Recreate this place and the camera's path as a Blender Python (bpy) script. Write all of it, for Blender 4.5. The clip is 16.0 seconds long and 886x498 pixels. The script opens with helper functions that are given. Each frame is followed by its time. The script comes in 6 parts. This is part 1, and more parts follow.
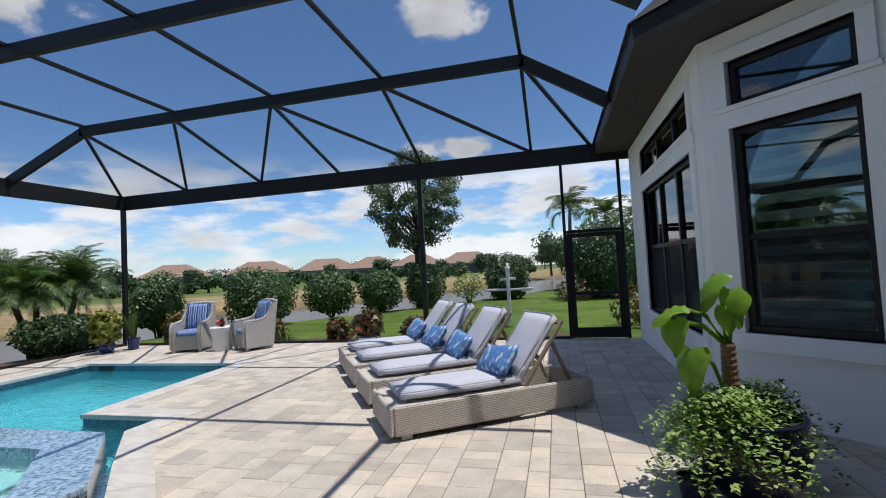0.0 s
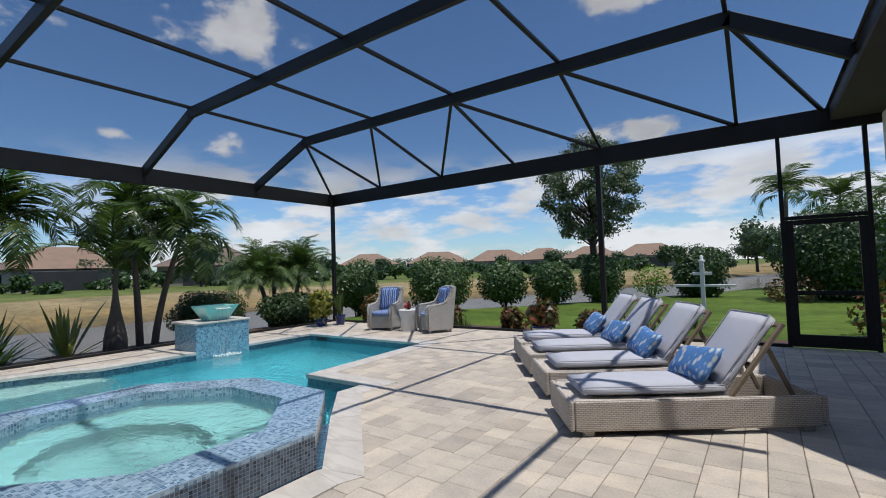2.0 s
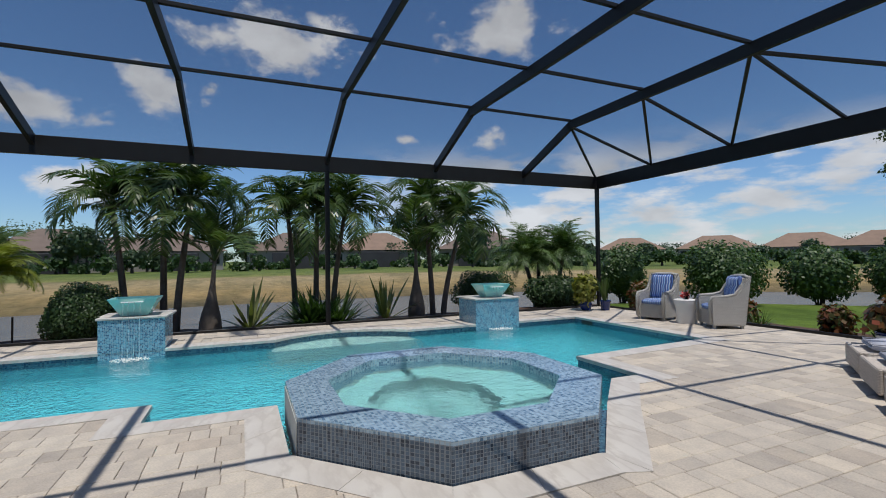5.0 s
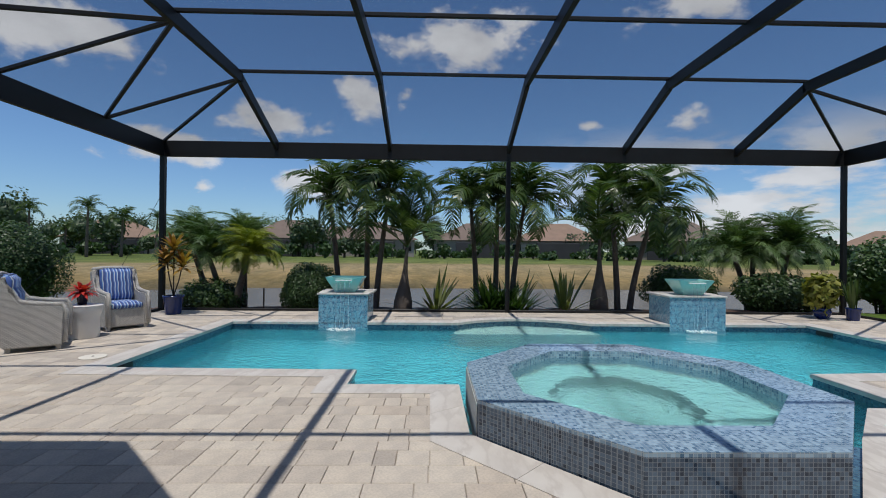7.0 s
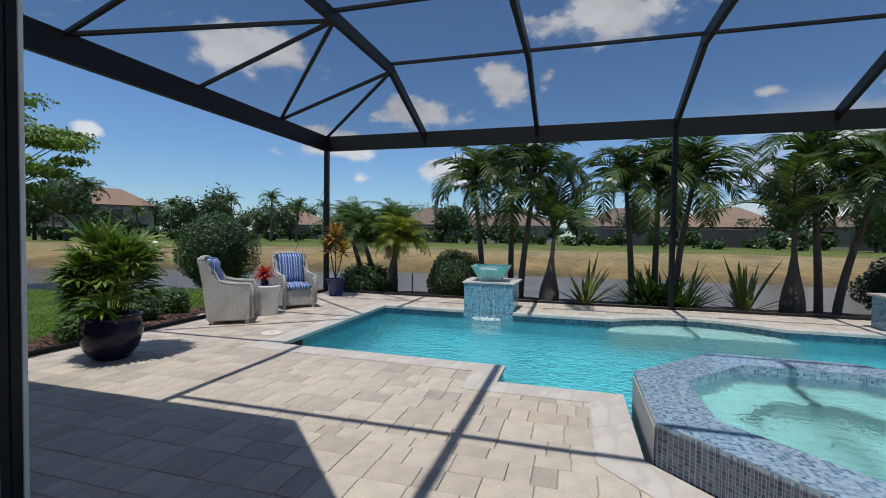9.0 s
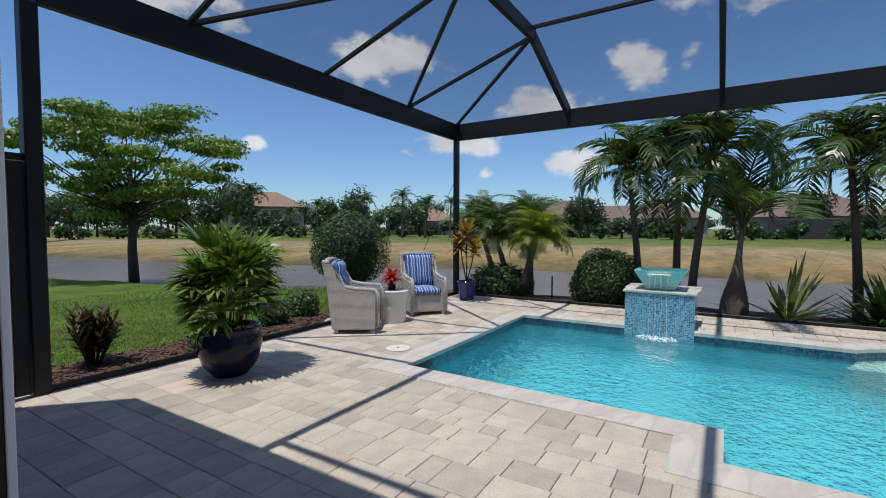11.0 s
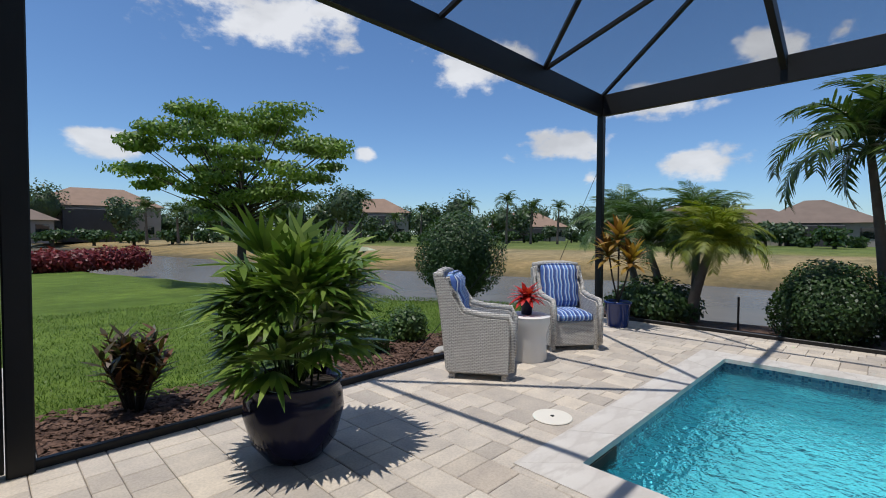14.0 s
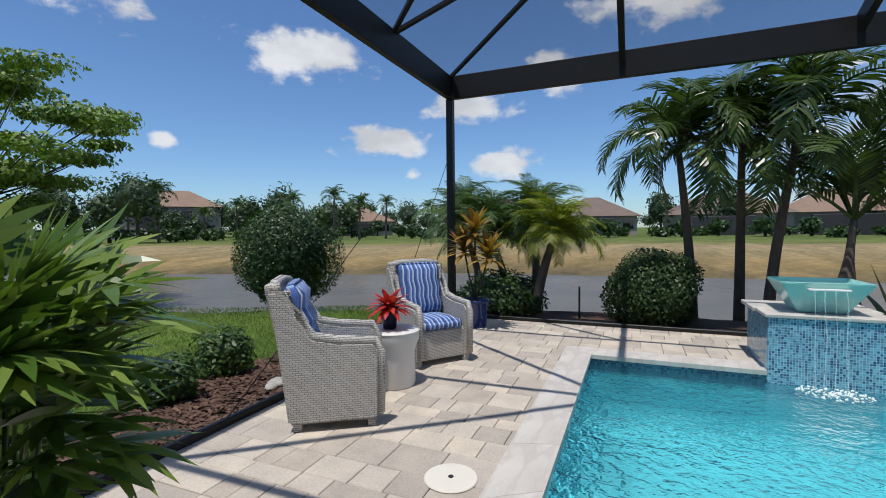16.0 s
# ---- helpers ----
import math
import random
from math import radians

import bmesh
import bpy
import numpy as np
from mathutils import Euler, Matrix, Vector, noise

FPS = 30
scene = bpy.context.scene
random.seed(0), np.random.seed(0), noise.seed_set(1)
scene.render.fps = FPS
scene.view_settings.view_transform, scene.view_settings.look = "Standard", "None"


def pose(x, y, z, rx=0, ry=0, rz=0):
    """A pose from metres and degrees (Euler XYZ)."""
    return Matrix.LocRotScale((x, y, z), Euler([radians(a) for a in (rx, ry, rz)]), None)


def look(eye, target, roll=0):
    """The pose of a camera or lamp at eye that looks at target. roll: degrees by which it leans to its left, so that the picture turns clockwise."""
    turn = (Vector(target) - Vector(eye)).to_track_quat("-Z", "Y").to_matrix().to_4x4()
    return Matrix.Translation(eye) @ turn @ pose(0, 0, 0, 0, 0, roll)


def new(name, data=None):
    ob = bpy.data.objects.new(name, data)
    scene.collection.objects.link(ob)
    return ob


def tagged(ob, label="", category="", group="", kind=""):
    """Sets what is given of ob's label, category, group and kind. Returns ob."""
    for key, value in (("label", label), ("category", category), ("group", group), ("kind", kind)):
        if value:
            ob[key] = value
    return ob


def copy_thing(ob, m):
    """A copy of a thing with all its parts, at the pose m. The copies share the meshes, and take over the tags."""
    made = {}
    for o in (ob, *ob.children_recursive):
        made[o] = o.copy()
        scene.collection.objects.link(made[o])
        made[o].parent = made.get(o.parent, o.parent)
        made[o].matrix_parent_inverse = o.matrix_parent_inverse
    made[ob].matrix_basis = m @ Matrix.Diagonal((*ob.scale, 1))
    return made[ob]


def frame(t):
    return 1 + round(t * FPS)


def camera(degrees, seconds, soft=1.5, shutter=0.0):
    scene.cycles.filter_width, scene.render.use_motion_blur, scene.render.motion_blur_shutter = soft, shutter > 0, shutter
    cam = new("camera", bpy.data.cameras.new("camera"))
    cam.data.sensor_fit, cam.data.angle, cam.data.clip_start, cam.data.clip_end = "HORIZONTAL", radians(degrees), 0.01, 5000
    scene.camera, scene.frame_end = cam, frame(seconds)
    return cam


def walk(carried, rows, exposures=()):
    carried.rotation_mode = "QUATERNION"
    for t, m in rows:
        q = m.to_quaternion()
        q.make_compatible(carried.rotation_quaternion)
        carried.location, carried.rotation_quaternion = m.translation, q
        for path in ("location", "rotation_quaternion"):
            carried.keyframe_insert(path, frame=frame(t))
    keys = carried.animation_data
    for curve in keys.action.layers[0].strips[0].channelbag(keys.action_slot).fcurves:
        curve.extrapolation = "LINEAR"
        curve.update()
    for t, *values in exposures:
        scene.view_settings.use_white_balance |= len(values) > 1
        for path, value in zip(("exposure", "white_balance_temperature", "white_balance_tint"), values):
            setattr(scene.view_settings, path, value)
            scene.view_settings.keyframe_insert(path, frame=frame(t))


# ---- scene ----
cam = camera(88.4, 16.0, 1.0)
PATH = [
    (0, (0.164, -0.077, 1.511), (-0.315, 1.863, 1.602), -3.1),
    (0.5, (0.14, -0.081, 1.511), (-0.518, 1.805, 1.6), -2.7),
    (1, (0.114, -0.081, 1.495), (-0.72, 1.735, 1.586), -2.3),
    (1.5, (0.086, -0.09, 1.496), (-0.908, 1.643, 1.585), -2.0),
    (2, (0.075, -0.09, 1.489), (-1.074, 1.545, 1.575), -1.9),
    (2.5, (0.058, -0.094, 1.481), (-1.234, 1.431, 1.564), -1.8),
    (3, (0.05, -0.092, 1.473), (-1.376, 1.308, 1.554), -1.7),
    (3.5, (0.028, -0.135, 1.472), (-1.517, 1.133, 1.547), -1.4),
    (4, (0.004, -0.169, 1.474), (-1.653, 0.948, 1.544), -1.1),
    (6.5, (-0.159, -0.299, 1.443), (-2.144, -0.056, 1.45), 0.0),
    (7, (-0.187, -0.237, 1.429), (-2.186, -0.195, 1.434), 0.6),
    (7.5, (-0.192, -0.221, 1.432), (-2.187, -0.355, 1.429), 1.0),
    (8, (-0.222, -0.21, 1.434), (-2.201, -0.495, 1.414), 1.2),
    (8.5, (-0.323, -0.261, 1.449), (-2.277, -0.683, 1.4), 1.1),
    (9, (-0.529, -0.406, 1.466), (-2.449, -0.964, 1.403), 0.8),
    (9.5, (-0.784, -0.529, 1.473), (-2.653, -1.239, 1.405), 0.4),
    (10, (-1.087, -0.697, 1.523), (-2.89, -1.561, 1.447), 0.3),
    (12.5, (-2.401, -1.915, 1.469), (-4.024, -3.08, 1.388), 0.1),
    (13, (-2.65, -2.173, 1.476), (-4.249, -3.373, 1.407), 0.4),
    (13.5, (-2.872, -2.5, 1.438), (-4.414, -3.772, 1.378), 0.4),
    (14, (-3.041, -2.763, 1.429), (-4.468, -4.163, 1.366), 0.3),
    (14.5, (-3.213, -3.022, 1.412), (-4.527, -4.528, 1.362), 0.6),
    (15, (-3.386, -3.275, 1.431), (-4.795, -4.693, 1.383), 0.2),
    (15.5, (-3.59, -3.482, 1.446), (-5.224, -4.635, 1.386), 0.2),
    (16, (-3.812, -3.659, 1.425), (-5.653, -4.436, 1.338), -0.6),
]
EXPOSURES = [(0.0, 0.1), (1.0, 0.0), (2.0, -0.12), (4.0, -0.24), (7.0, -0.3), (10.0, -0.17), (13.0, -0.1), (16.0, -0.08)]
walk(cam, [(t, look(eye, target, roll)) for t, eye, target, roll in PATH], EXPOSURES)

# ---- light ----
SUN_EL, SUN_AZ = radians(74.5), radians(-2.3)          # the sun stands over +x
sun_way = Vector((math.cos(SUN_EL) * math.cos(SUN_AZ), math.cos(SUN_EL) * math.sin(SUN_AZ), math.sin(SUN_EL)))
sun = new("sun", bpy.data.lights.new("sun", "SUN"))
sun.data.energy, sun.data.angle, sun.data.color = 4.0, radians(0.53), (1.0, 0.965, 0.91)
sun.rotation_mode = "QUATERNION"
sun.rotation_quaternion = sun_way.to_track_quat("Z", "Y")

world = bpy.data.worlds.new("sky")
scene.world = world
world.use_nodes = True
wt = world.node_tree
wt.nodes.clear()


def wn(kind, **inputs):
    n = wt.nodes.new(kind)
    for k, v in inputs.items():
        n.inputs[k.replace("_", " ")].default_value = v
    return n


def wmath(op, a, b=None):
    n = wt.nodes.new("ShaderNodeMath")
    n.operation = op
    for i, v in enumerate((a, b)):
        if v is None:
            continue
        if isinstance(v, (int, float)):
            n.inputs[i].default_value = v
        else:
            wt.links.new(v, n.inputs[i])
    return n.outputs[0]


sky = wt.nodes.new("ShaderNodeTexSky")
sky.sky_type, sky.sun_disc = "NISHITA", False
sky.sun_elevation, sky.sun_rotation = SUN_EL, radians(90) - SUN_AZ
sky.air_density, sky.dust_density, sky.ozone_density = 1.0, 0.3, 3.0
coord = wt.nodes.new("ShaderNodeTexCoord")
sep = wt.nodes.new("ShaderNodeSeparateXYZ")
wt.links.new(coord.outputs["Generated"], sep.inputs[0])
up = wmath("ADD", wmath("MAXIMUM", sep.outputs[2], 0.0), 0.22)
comb = wt.nodes.new("ShaderNodeCombineXYZ")
wt.links.new(wmath("DIVIDE", sep.outputs[0], up), comb.inputs[0])
wt.links.new(wmath("DIVIDE", sep.outputs[1], up), comb.inputs[1])
comb.inputs[2].default_value = 3.7
cl = wn("ShaderNodeTexNoise", Scale=2.1, Detail=10.0, Roughness=0.47, Distortion=0.05)
wt.links.new(comb.outputs[0], cl.inputs["Vector"])


def wramp(v, lo, hi, a=0.0, b=1.0, kind="SMOOTHSTEP"):
    n = wt.nodes.new("ShaderNodeMapRange")
    n.interpolation_type = kind
    wt.links.new(v, n.inputs[0])
    for k, q in enumerate((lo, hi, a, b)):
        n.inputs[k + 1].default_value = q
    return n.outputs[0]


def puff(stretch, scale, detail, rough):
    mp = wt.nodes.new("ShaderNodeMapping")
    mp.inputs["Scale"].default_value = (1, 1, stretch)
    wt.links.new(coord.outputs["Generated"], mp.inputs[0])
    n = wn("ShaderNodeTexNoise", Scale=scale, Detail=detail, Roughness=rough)
    wt.links.new(mp.outputs[0], n.inputs["Vector"])
    return n.outputs["Fac"]


# fair-weather cumulus: bearing from -x, height, half length, half height in degrees
CUMULUS = [(-3, 24.6, 10, 3.8), (-31, 26.4, 10, 4.0), (-29.5, 14.6, 3.4, 2.2), (-80.2, 14.8, 3.4, 1.6), (-73, 15.0, 3.8, 2.0), (-19, 14.7, 2.2, 1.0),
           (9, 18.5, 4.0, 2.7), (3.8, 18.6, 1.9, 1.5), (39.2, 19.8, 8.0, 2.7), (20.1, 14.5, 6.0, 2.0), (16.3, 8.2, 6.6, 2.3), (29.9, 11.1, 6.6, 2.4),
           (26.8, 6.7, 1.3, 1.0), (65, 23.6, 13, 3.8), (81, 8.8, 3.2, 1.5), (92.4, 13.7, 2.6, 2.4), (54, 9.9, 1.3, 1.0), (-77.4, 30, 5.0, 2.8)]
bear = wmath("MULTIPLY", wmath("ARCTAN2", wmath("MULTIPLY", sep.outputs[1], -1.0), wmath("MULTIPLY", sep.outputs[0], -1.0)), 57.2958)
elev = wmath("MULTIPLY", wmath("ARCSINE", sep.outputs[2]), 57.2958)
body = None
for ca, ce, cw, ch in CUMULUS:
    da = wmath("DIVIDE", wmath("SUBTRACT", bear, ca), cw)
    de = wmath("DIVIDE", wmath("SUBTRACT", elev, ce), ch)
    one = wmath("SUBTRACT", 1.0, wmath("SQRT", wmath("ADD", wmath("MULTIPLY", da, da), wmath("MULTIPLY", de, de))))
    body = one if body is None else wmath("MAXIMUM", body, one)
billow = wmath("ADD", wmath("MULTIPLY", wmath("SUBTRACT", puff(1.7, 9.0, 9.0, 0.58), 0.5), 3.0), wmath("MULTIPLY", body, 0.8))
fair = wramp(wmath("MAXIMUM", wmath("MINIMUM", billow, wmath("MULTIPLY", wmath("ADD", body, 0.35), 2.0)), -1.0), 0.02, 0.55)
# a broken bank of cloud low in the north
bank_n = puff(3.2, 6.4, 9.0, 0.56)
bank = wmath("MULTIPLY", wramp(bank_n, 0.40, 0.56), wmath("MULTIPLY", wramp(bear, -6.0, -28.0), wramp(elev, 15.0, 9.5)))
high = wmath("MULTIPLY", wramp(cl.outputs["Fac"], 0.50, 0.66), wramp(elev, 32.0, 40.0))
cover = wmath("MAXIMUM", fair, wmath("MAXIMUM", bank, high))
shade = wramp(puff(2.0, 6.5, 4.0, 0.5), 0.35, 0.62, 6.2, 8.7, "LINEAR")
ccol = wt.nodes.new("ShaderNodeCombineXYZ")
for i, g in enumerate((0.97, 0.985, 1.02)):
    wt.links.new(wmath("MULTIPLY", shade, g), ccol.inputs[i])
mixw = wt.nodes.new("ShaderNodeMix")
mixw.data_type = "RGBA"
wt.links.new(wmath("MULTIPLY", cover, 0.9), mixw.inputs[0])
tint = wt.nodes.new("ShaderNodeMix")
tint.data_type, tint.blend_type = "RGBA", "MULTIPLY"
tint.inputs[0].default_value = 1.0
tint.inputs[7].default_value = (0.84, 1.06, 1.30, 1)
wt.links.new(sky.outputs[0], tint.inputs[6])
wt.links.new(tint.outputs[2], mixw.inputs[6])
wt.links.new(ccol.outputs[0], mixw.inputs[7])
bgn = wn("ShaderNodeBackground", Strength=0.104)
wt.links.new(mixw.outputs[2], bgn.inputs[0])
wout = wt.nodes.new("ShaderNodeOutputWorld")
wt.links.new(bgn.outputs[0], wout.inputs[0])


# ---- materials ----
class Mat:
    """A node material with small helpers."""

    def __init__(self, name, rough=0.6, metal=0.0, spec=0.5):
        self.m = bpy.data.materials.new(name)
        self.m.use_nodes = True
        self.t = self.m.node_tree
        self.b = self.t.nodes["Principled BSDF"]
        self.b.inputs["Roughness"].default_value = rough
        self.b.inputs["Metallic"].default_value = metal
        self.b.inputs["Specular IOR Level"].default_value = spec
        self.tc = self.t.nodes.new("ShaderNodeTexCoord")

    def node(self, kind):
        return self.t.nodes.new(kind)

    def link(self, a, b):
        self.t.links.new(a, b)

    def noise(self, scale, detail=4.0, stretch=None, rough=0.55):
        n = self.node("ShaderNodeTexNoise")
        n.inputs["Scale"].default_value, n.inputs["Detail"].default_value, n.inputs["Roughness"].default_value = scale, detail, rough
        src = self.tc.outputs["Object"]
        if stretch:
            mp = self.node("ShaderNodeMapping")
            mp.inputs["Scale"].default_value = stretch
            self.link(src, mp.inputs[0])
            src = mp.outputs[0]
        self.link(src, n.inputs["Vector"])
        return n.outputs["Fac"]

    def ramp(self, fac, stops):
        r = self.node("ShaderNodeValToRGB")
        self.link(fac, r.inputs[0])
        e = r.color_ramp.elements
        while len(e) < len(stops):
            e.new(0.5)
        for k, (p, c) in zip(e, stops):
            k.position, k.color = p, (*c, 1)
        return r.outputs[0]

    def mix(self, fac, a, b, mode="MIX"):
        n = self.node("ShaderNodeMix")
        n.data_type, n.blend_type = "RGBA", mode
        for i, v in ((0, fac), (6, a), (7, b)):
            if isinstance(v, (int, float)):
                n.inputs[i].default_value = v
            elif isinstance(v, tuple):
                n.inputs[i].default_value = (*v, 1)
            else:
                self.link(v, n.inputs[i])
        return n.outputs[2]

    def color(self, c):
        if isinstance(c, tuple):
            self.b.inputs["Base Color"].default_value = (*c, 1)
        else:
            self.link(c, self.b.inputs["Base Color"])

    def bump(self, h, strength=0.3, dist=0.01):
        n = self.node("ShaderNodeBump")
        n.inputs["Strength"].default_value, n.inputs["Distance"].default_value = strength, dist
        self.link(h, n.inputs["Height"])
        self.link(n.outputs[0], self.b.inputs["Normal"])

    def rnd(self):
        return self.node("ShaderNodeObjectInfo").outputs["Random"]

    def island(self):
        return self.node("ShaderNodeNewGeometry").outputs["Random Per Island"]


def sc(c, k):
    return tuple(min(1.0, v * k) for v in c)


def plain(name, c, rough=0.6, metal=0.0, var=0.15, scale=6.0, bump=0.1, spec=0.5):
    m = Mat(name, rough, metal, spec)
    m.color(m.mix(m.noise(scale * 8, 3), m.ramp(m.noise(scale), [(0.3, sc(c, 1 - var)), (0.7, sc(c, 1 + var))]), sc(c, 1 - var * 0.5)))
    if bump:
        m.bump(m.noise(scale * 20, 3), bump, 0.004)
    return m.m


def leafy(name, dark, light, rough=0.45, trans=0.25, per="island"):
    m = Mat(name, rough, spec=0.4)
    r = m.island() if per == "island" else m.rnd()
    c = m.mix(m.noise(3.0, 2), m.ramp(r, [(0.0, dark), (1.0, light)]), dark)
    m.color(c)
    tr = m.node("ShaderNodeBsdfTranslucent")
    m.link(m.mix(1.0, c, (1.3, 1.5, 0.6), "MULTIPLY"), tr.inputs[0])
    ms = m.node("ShaderNodeMixShader")
    ms.inputs[0].default_value = trans
    m.link(m.b.outputs[0], ms.inputs[1])
    m.link(tr.outputs[0], ms.inputs[2])
    m.link(ms.outputs[0], m.t.nodes["Material Output"].inputs[0])
    return m.m


def wicker(name, c):
    m = Mat(name, 0.62)
    w1 = m.node("ShaderNodeTexBrick")
    w1.offset = 0.5
    w1.inputs["Scale"].default_value = 1.0
    w1.inputs["Brick Width"].default_value, w1.inputs["Row Height"].default_value, w1.inputs["Mortar Size"].default_value = 0.040, 0.016, 0.0028
    w1.inputs["Mortar Smooth"].default_value = 0.6
    w1.inputs["Color1"].default_value, w1.inputs["Color2"].default_value = (*sc(c, 1.08), 1), (*sc(c, 0.9), 1)
    w1.inputs["Mortar"].default_value = (*sc(c, 0.22), 1)
    # the weave runs round the upright sides: x+y along, z up
    s = m.node("ShaderNodeSeparateXYZ")
    m.link(m.tc.outputs["Object"], s.inputs[0])
    a = m.node("ShaderNodeMath")
    m.link(s.outputs[0], a.inputs[0])
    m.link(s.outputs[1], a.inputs[1])
    cb = m.node("ShaderNodeCombineXYZ")
    m.link(a.outputs[0], cb.inputs[0])
    m.link(s.outputs[2], cb.inputs[1])
    m.link(cb.outputs[0], w1.inputs["Vector"])
    m.color(m.mix(0.22, w1.outputs["Color"], m.ramp(m.noise(5), [(0.3, sc(c, 0.7)), (0.7, sc(c, 1.1))])))
    inv = m.node("ShaderNodeMath")
    inv.operation = "SUBTRACT"
    inv.inputs[0].default_value = 1.0
    m.link(w1.outputs["Fac"], inv.inputs[1])
    m.bump(inv.outputs[0], 0.9, 0.006)
    return m.m


def mosaic(name, c1, c2, grout, size=0.024):
    """Small glass tiles: a cubic grid, each cell with its own shade."""
    m = Mat(name, 0.12, spec=0.6)
    sn = m.node("ShaderNodeVectorMath")
    sn.operation = "SCALE"
    sn.inputs["Scale"].default_value = 1 / size
    m.link(m.tc.outputs["Object"], sn.inputs[0])
    sh = m.node("ShaderNodeVectorMath")
    sh.inputs[1].default_value = (0.31, 0.37, 0.43)
    m.link(sn.outputs[0], sh.inputs[0])
    fl = m.node("ShaderNodeVectorMath")
    fl.operation = "FLOOR"
    m.link(sh.outputs[0], fl.inputs[0])
    wnz = m.node("ShaderNodeTexWhiteNoise")
    m.link(fl.outputs[0], wnz.inputs["Vector"])
    fr = m.node("ShaderNodeVectorMath")
    fr.operation = "FRACTION"
    m.link(sh.outputs[0], fr.inputs[0])
    sp = m.node("ShaderNodeSeparateXYZ")
    m.link(fr.outputs[0], sp.inputs[0])
    geo = m.node("ShaderNodeNewGeometry")
    ns = m.node("ShaderNodeSeparateXYZ")
    m.link(geo.outputs["True Normal"], ns.inputs[0])
    fac = None
    for i in range(3):
        lt = m.node("ShaderNodeMath")
        lt.operation = "LESS_THAN"
        lt.inputs[1].default_value = 0.13
        m.link(sp.outputs[i], lt.inputs[0])
        ab = m.node("ShaderNodeMath")
        ab.operation = "ABSOLUTE"
        m.link(ns.outputs[i], ab.inputs[0])
        g = m.node("ShaderNodeMath")
        g.operation = "LESS_THAN"
        g.inputs[1].default_value = 0.85
        m.link(ab.outputs[0], g.inputs[0])
        mu = m.node("ShaderNodeMath")
        mu.operation = "MULTIPLY"
        m.link(lt.outputs[0], mu.inputs[0])
        m.link(g.outputs[0], mu.inputs[1])
        if fac is None:
            fac = mu.outputs[0]
        else:
            mx = m.node("ShaderNodeMath")
            mx.operation = "MAXIMUM"
            m.link(fac, mx.inputs[0])
            m.link(mu.outputs[0], mx.inputs[1])
            fac = mx.outputs[0]
    tile = m.ramp(wnz.outputs["Value"], [(0.0, c1), (0.45, tuple((a + b) / 2 for a, b in zip(c1, c2))), (1.0, c2)])
    m.color(m.mix(fac, tile, grout))
    inv = m.node("ShaderNodeMath")
    inv.operation = "SUBTRACT"
    inv.inputs[0].default_value = 1.0
    m.link(fac, inv.inputs[1])
    m.bump(inv.outputs[0], 0.5, 0.002)
    return m.m


def water(name, tint, ripple, bump, rough=0.0):
    m = Mat(name)
    m.t.nodes.remove(m.b)
    n1, n2 = m.noise(ripple, 3), m.noise(ripple * 3.3, 2)
    s = m.node("ShaderNodeMath")
    m.link(n1, s.inputs[0])
    m.link(n2, s.inputs[1])
    bp = m.node("ShaderNodeBump")
    bp.inputs["Strength"].default_value, bp.inputs["Distance"].default_value = bump, 0.05
    m.link(s.outputs[0], bp.inputs["Height"])
    rf = m.node("ShaderNodeBsdfRefraction")
    rf.inputs["IOR"].default_value, rf.inputs["Roughness"].default_value = 1.33, rough
    rf.inputs["Color"].default_value = (*tint, 1)
    gl = m.node("ShaderNodeBsdfGlossy")
    gl.inputs["Roughness"].default_value = 0.02
    fr = m.node("ShaderNodeFresnel")
    fr.inputs["IOR"].default_value = 1.33
    for x in (rf, gl, fr):
        m.link(bp.outputs[0], x.inputs["Normal"])
    ms = m.node("ShaderNodeMixShader")
    m.link(fr.outputs[0], ms.inputs[0])
    m.link(rf.outputs[0], ms.inputs[1])
    m.link(gl.outputs[0], ms.inputs[2])
    m.link(ms.outputs[0], m.t.nodes["Material Output"].inputs[0])
    return m.m


def screen_mat(name, keep):
    m = Mat(name)
    m.b.inputs["Base Color"].default_value = (0.02, 0.02, 0.022, 1)
    m.b.inputs["Roughness"].default_value = 0.9
    tr = m.node("ShaderNodeBsdfTransparent")
    ms = m.node("ShaderNodeMixShader")
    ms.inputs[0].default_value = keep
    m.link(m.b.outputs[0], ms.inputs[1])
    m.link(tr.outputs[0], ms.inputs[2])
    m.link(ms.outputs[0], m.t.nodes["Material Output"].inputs[0])
    return m.m


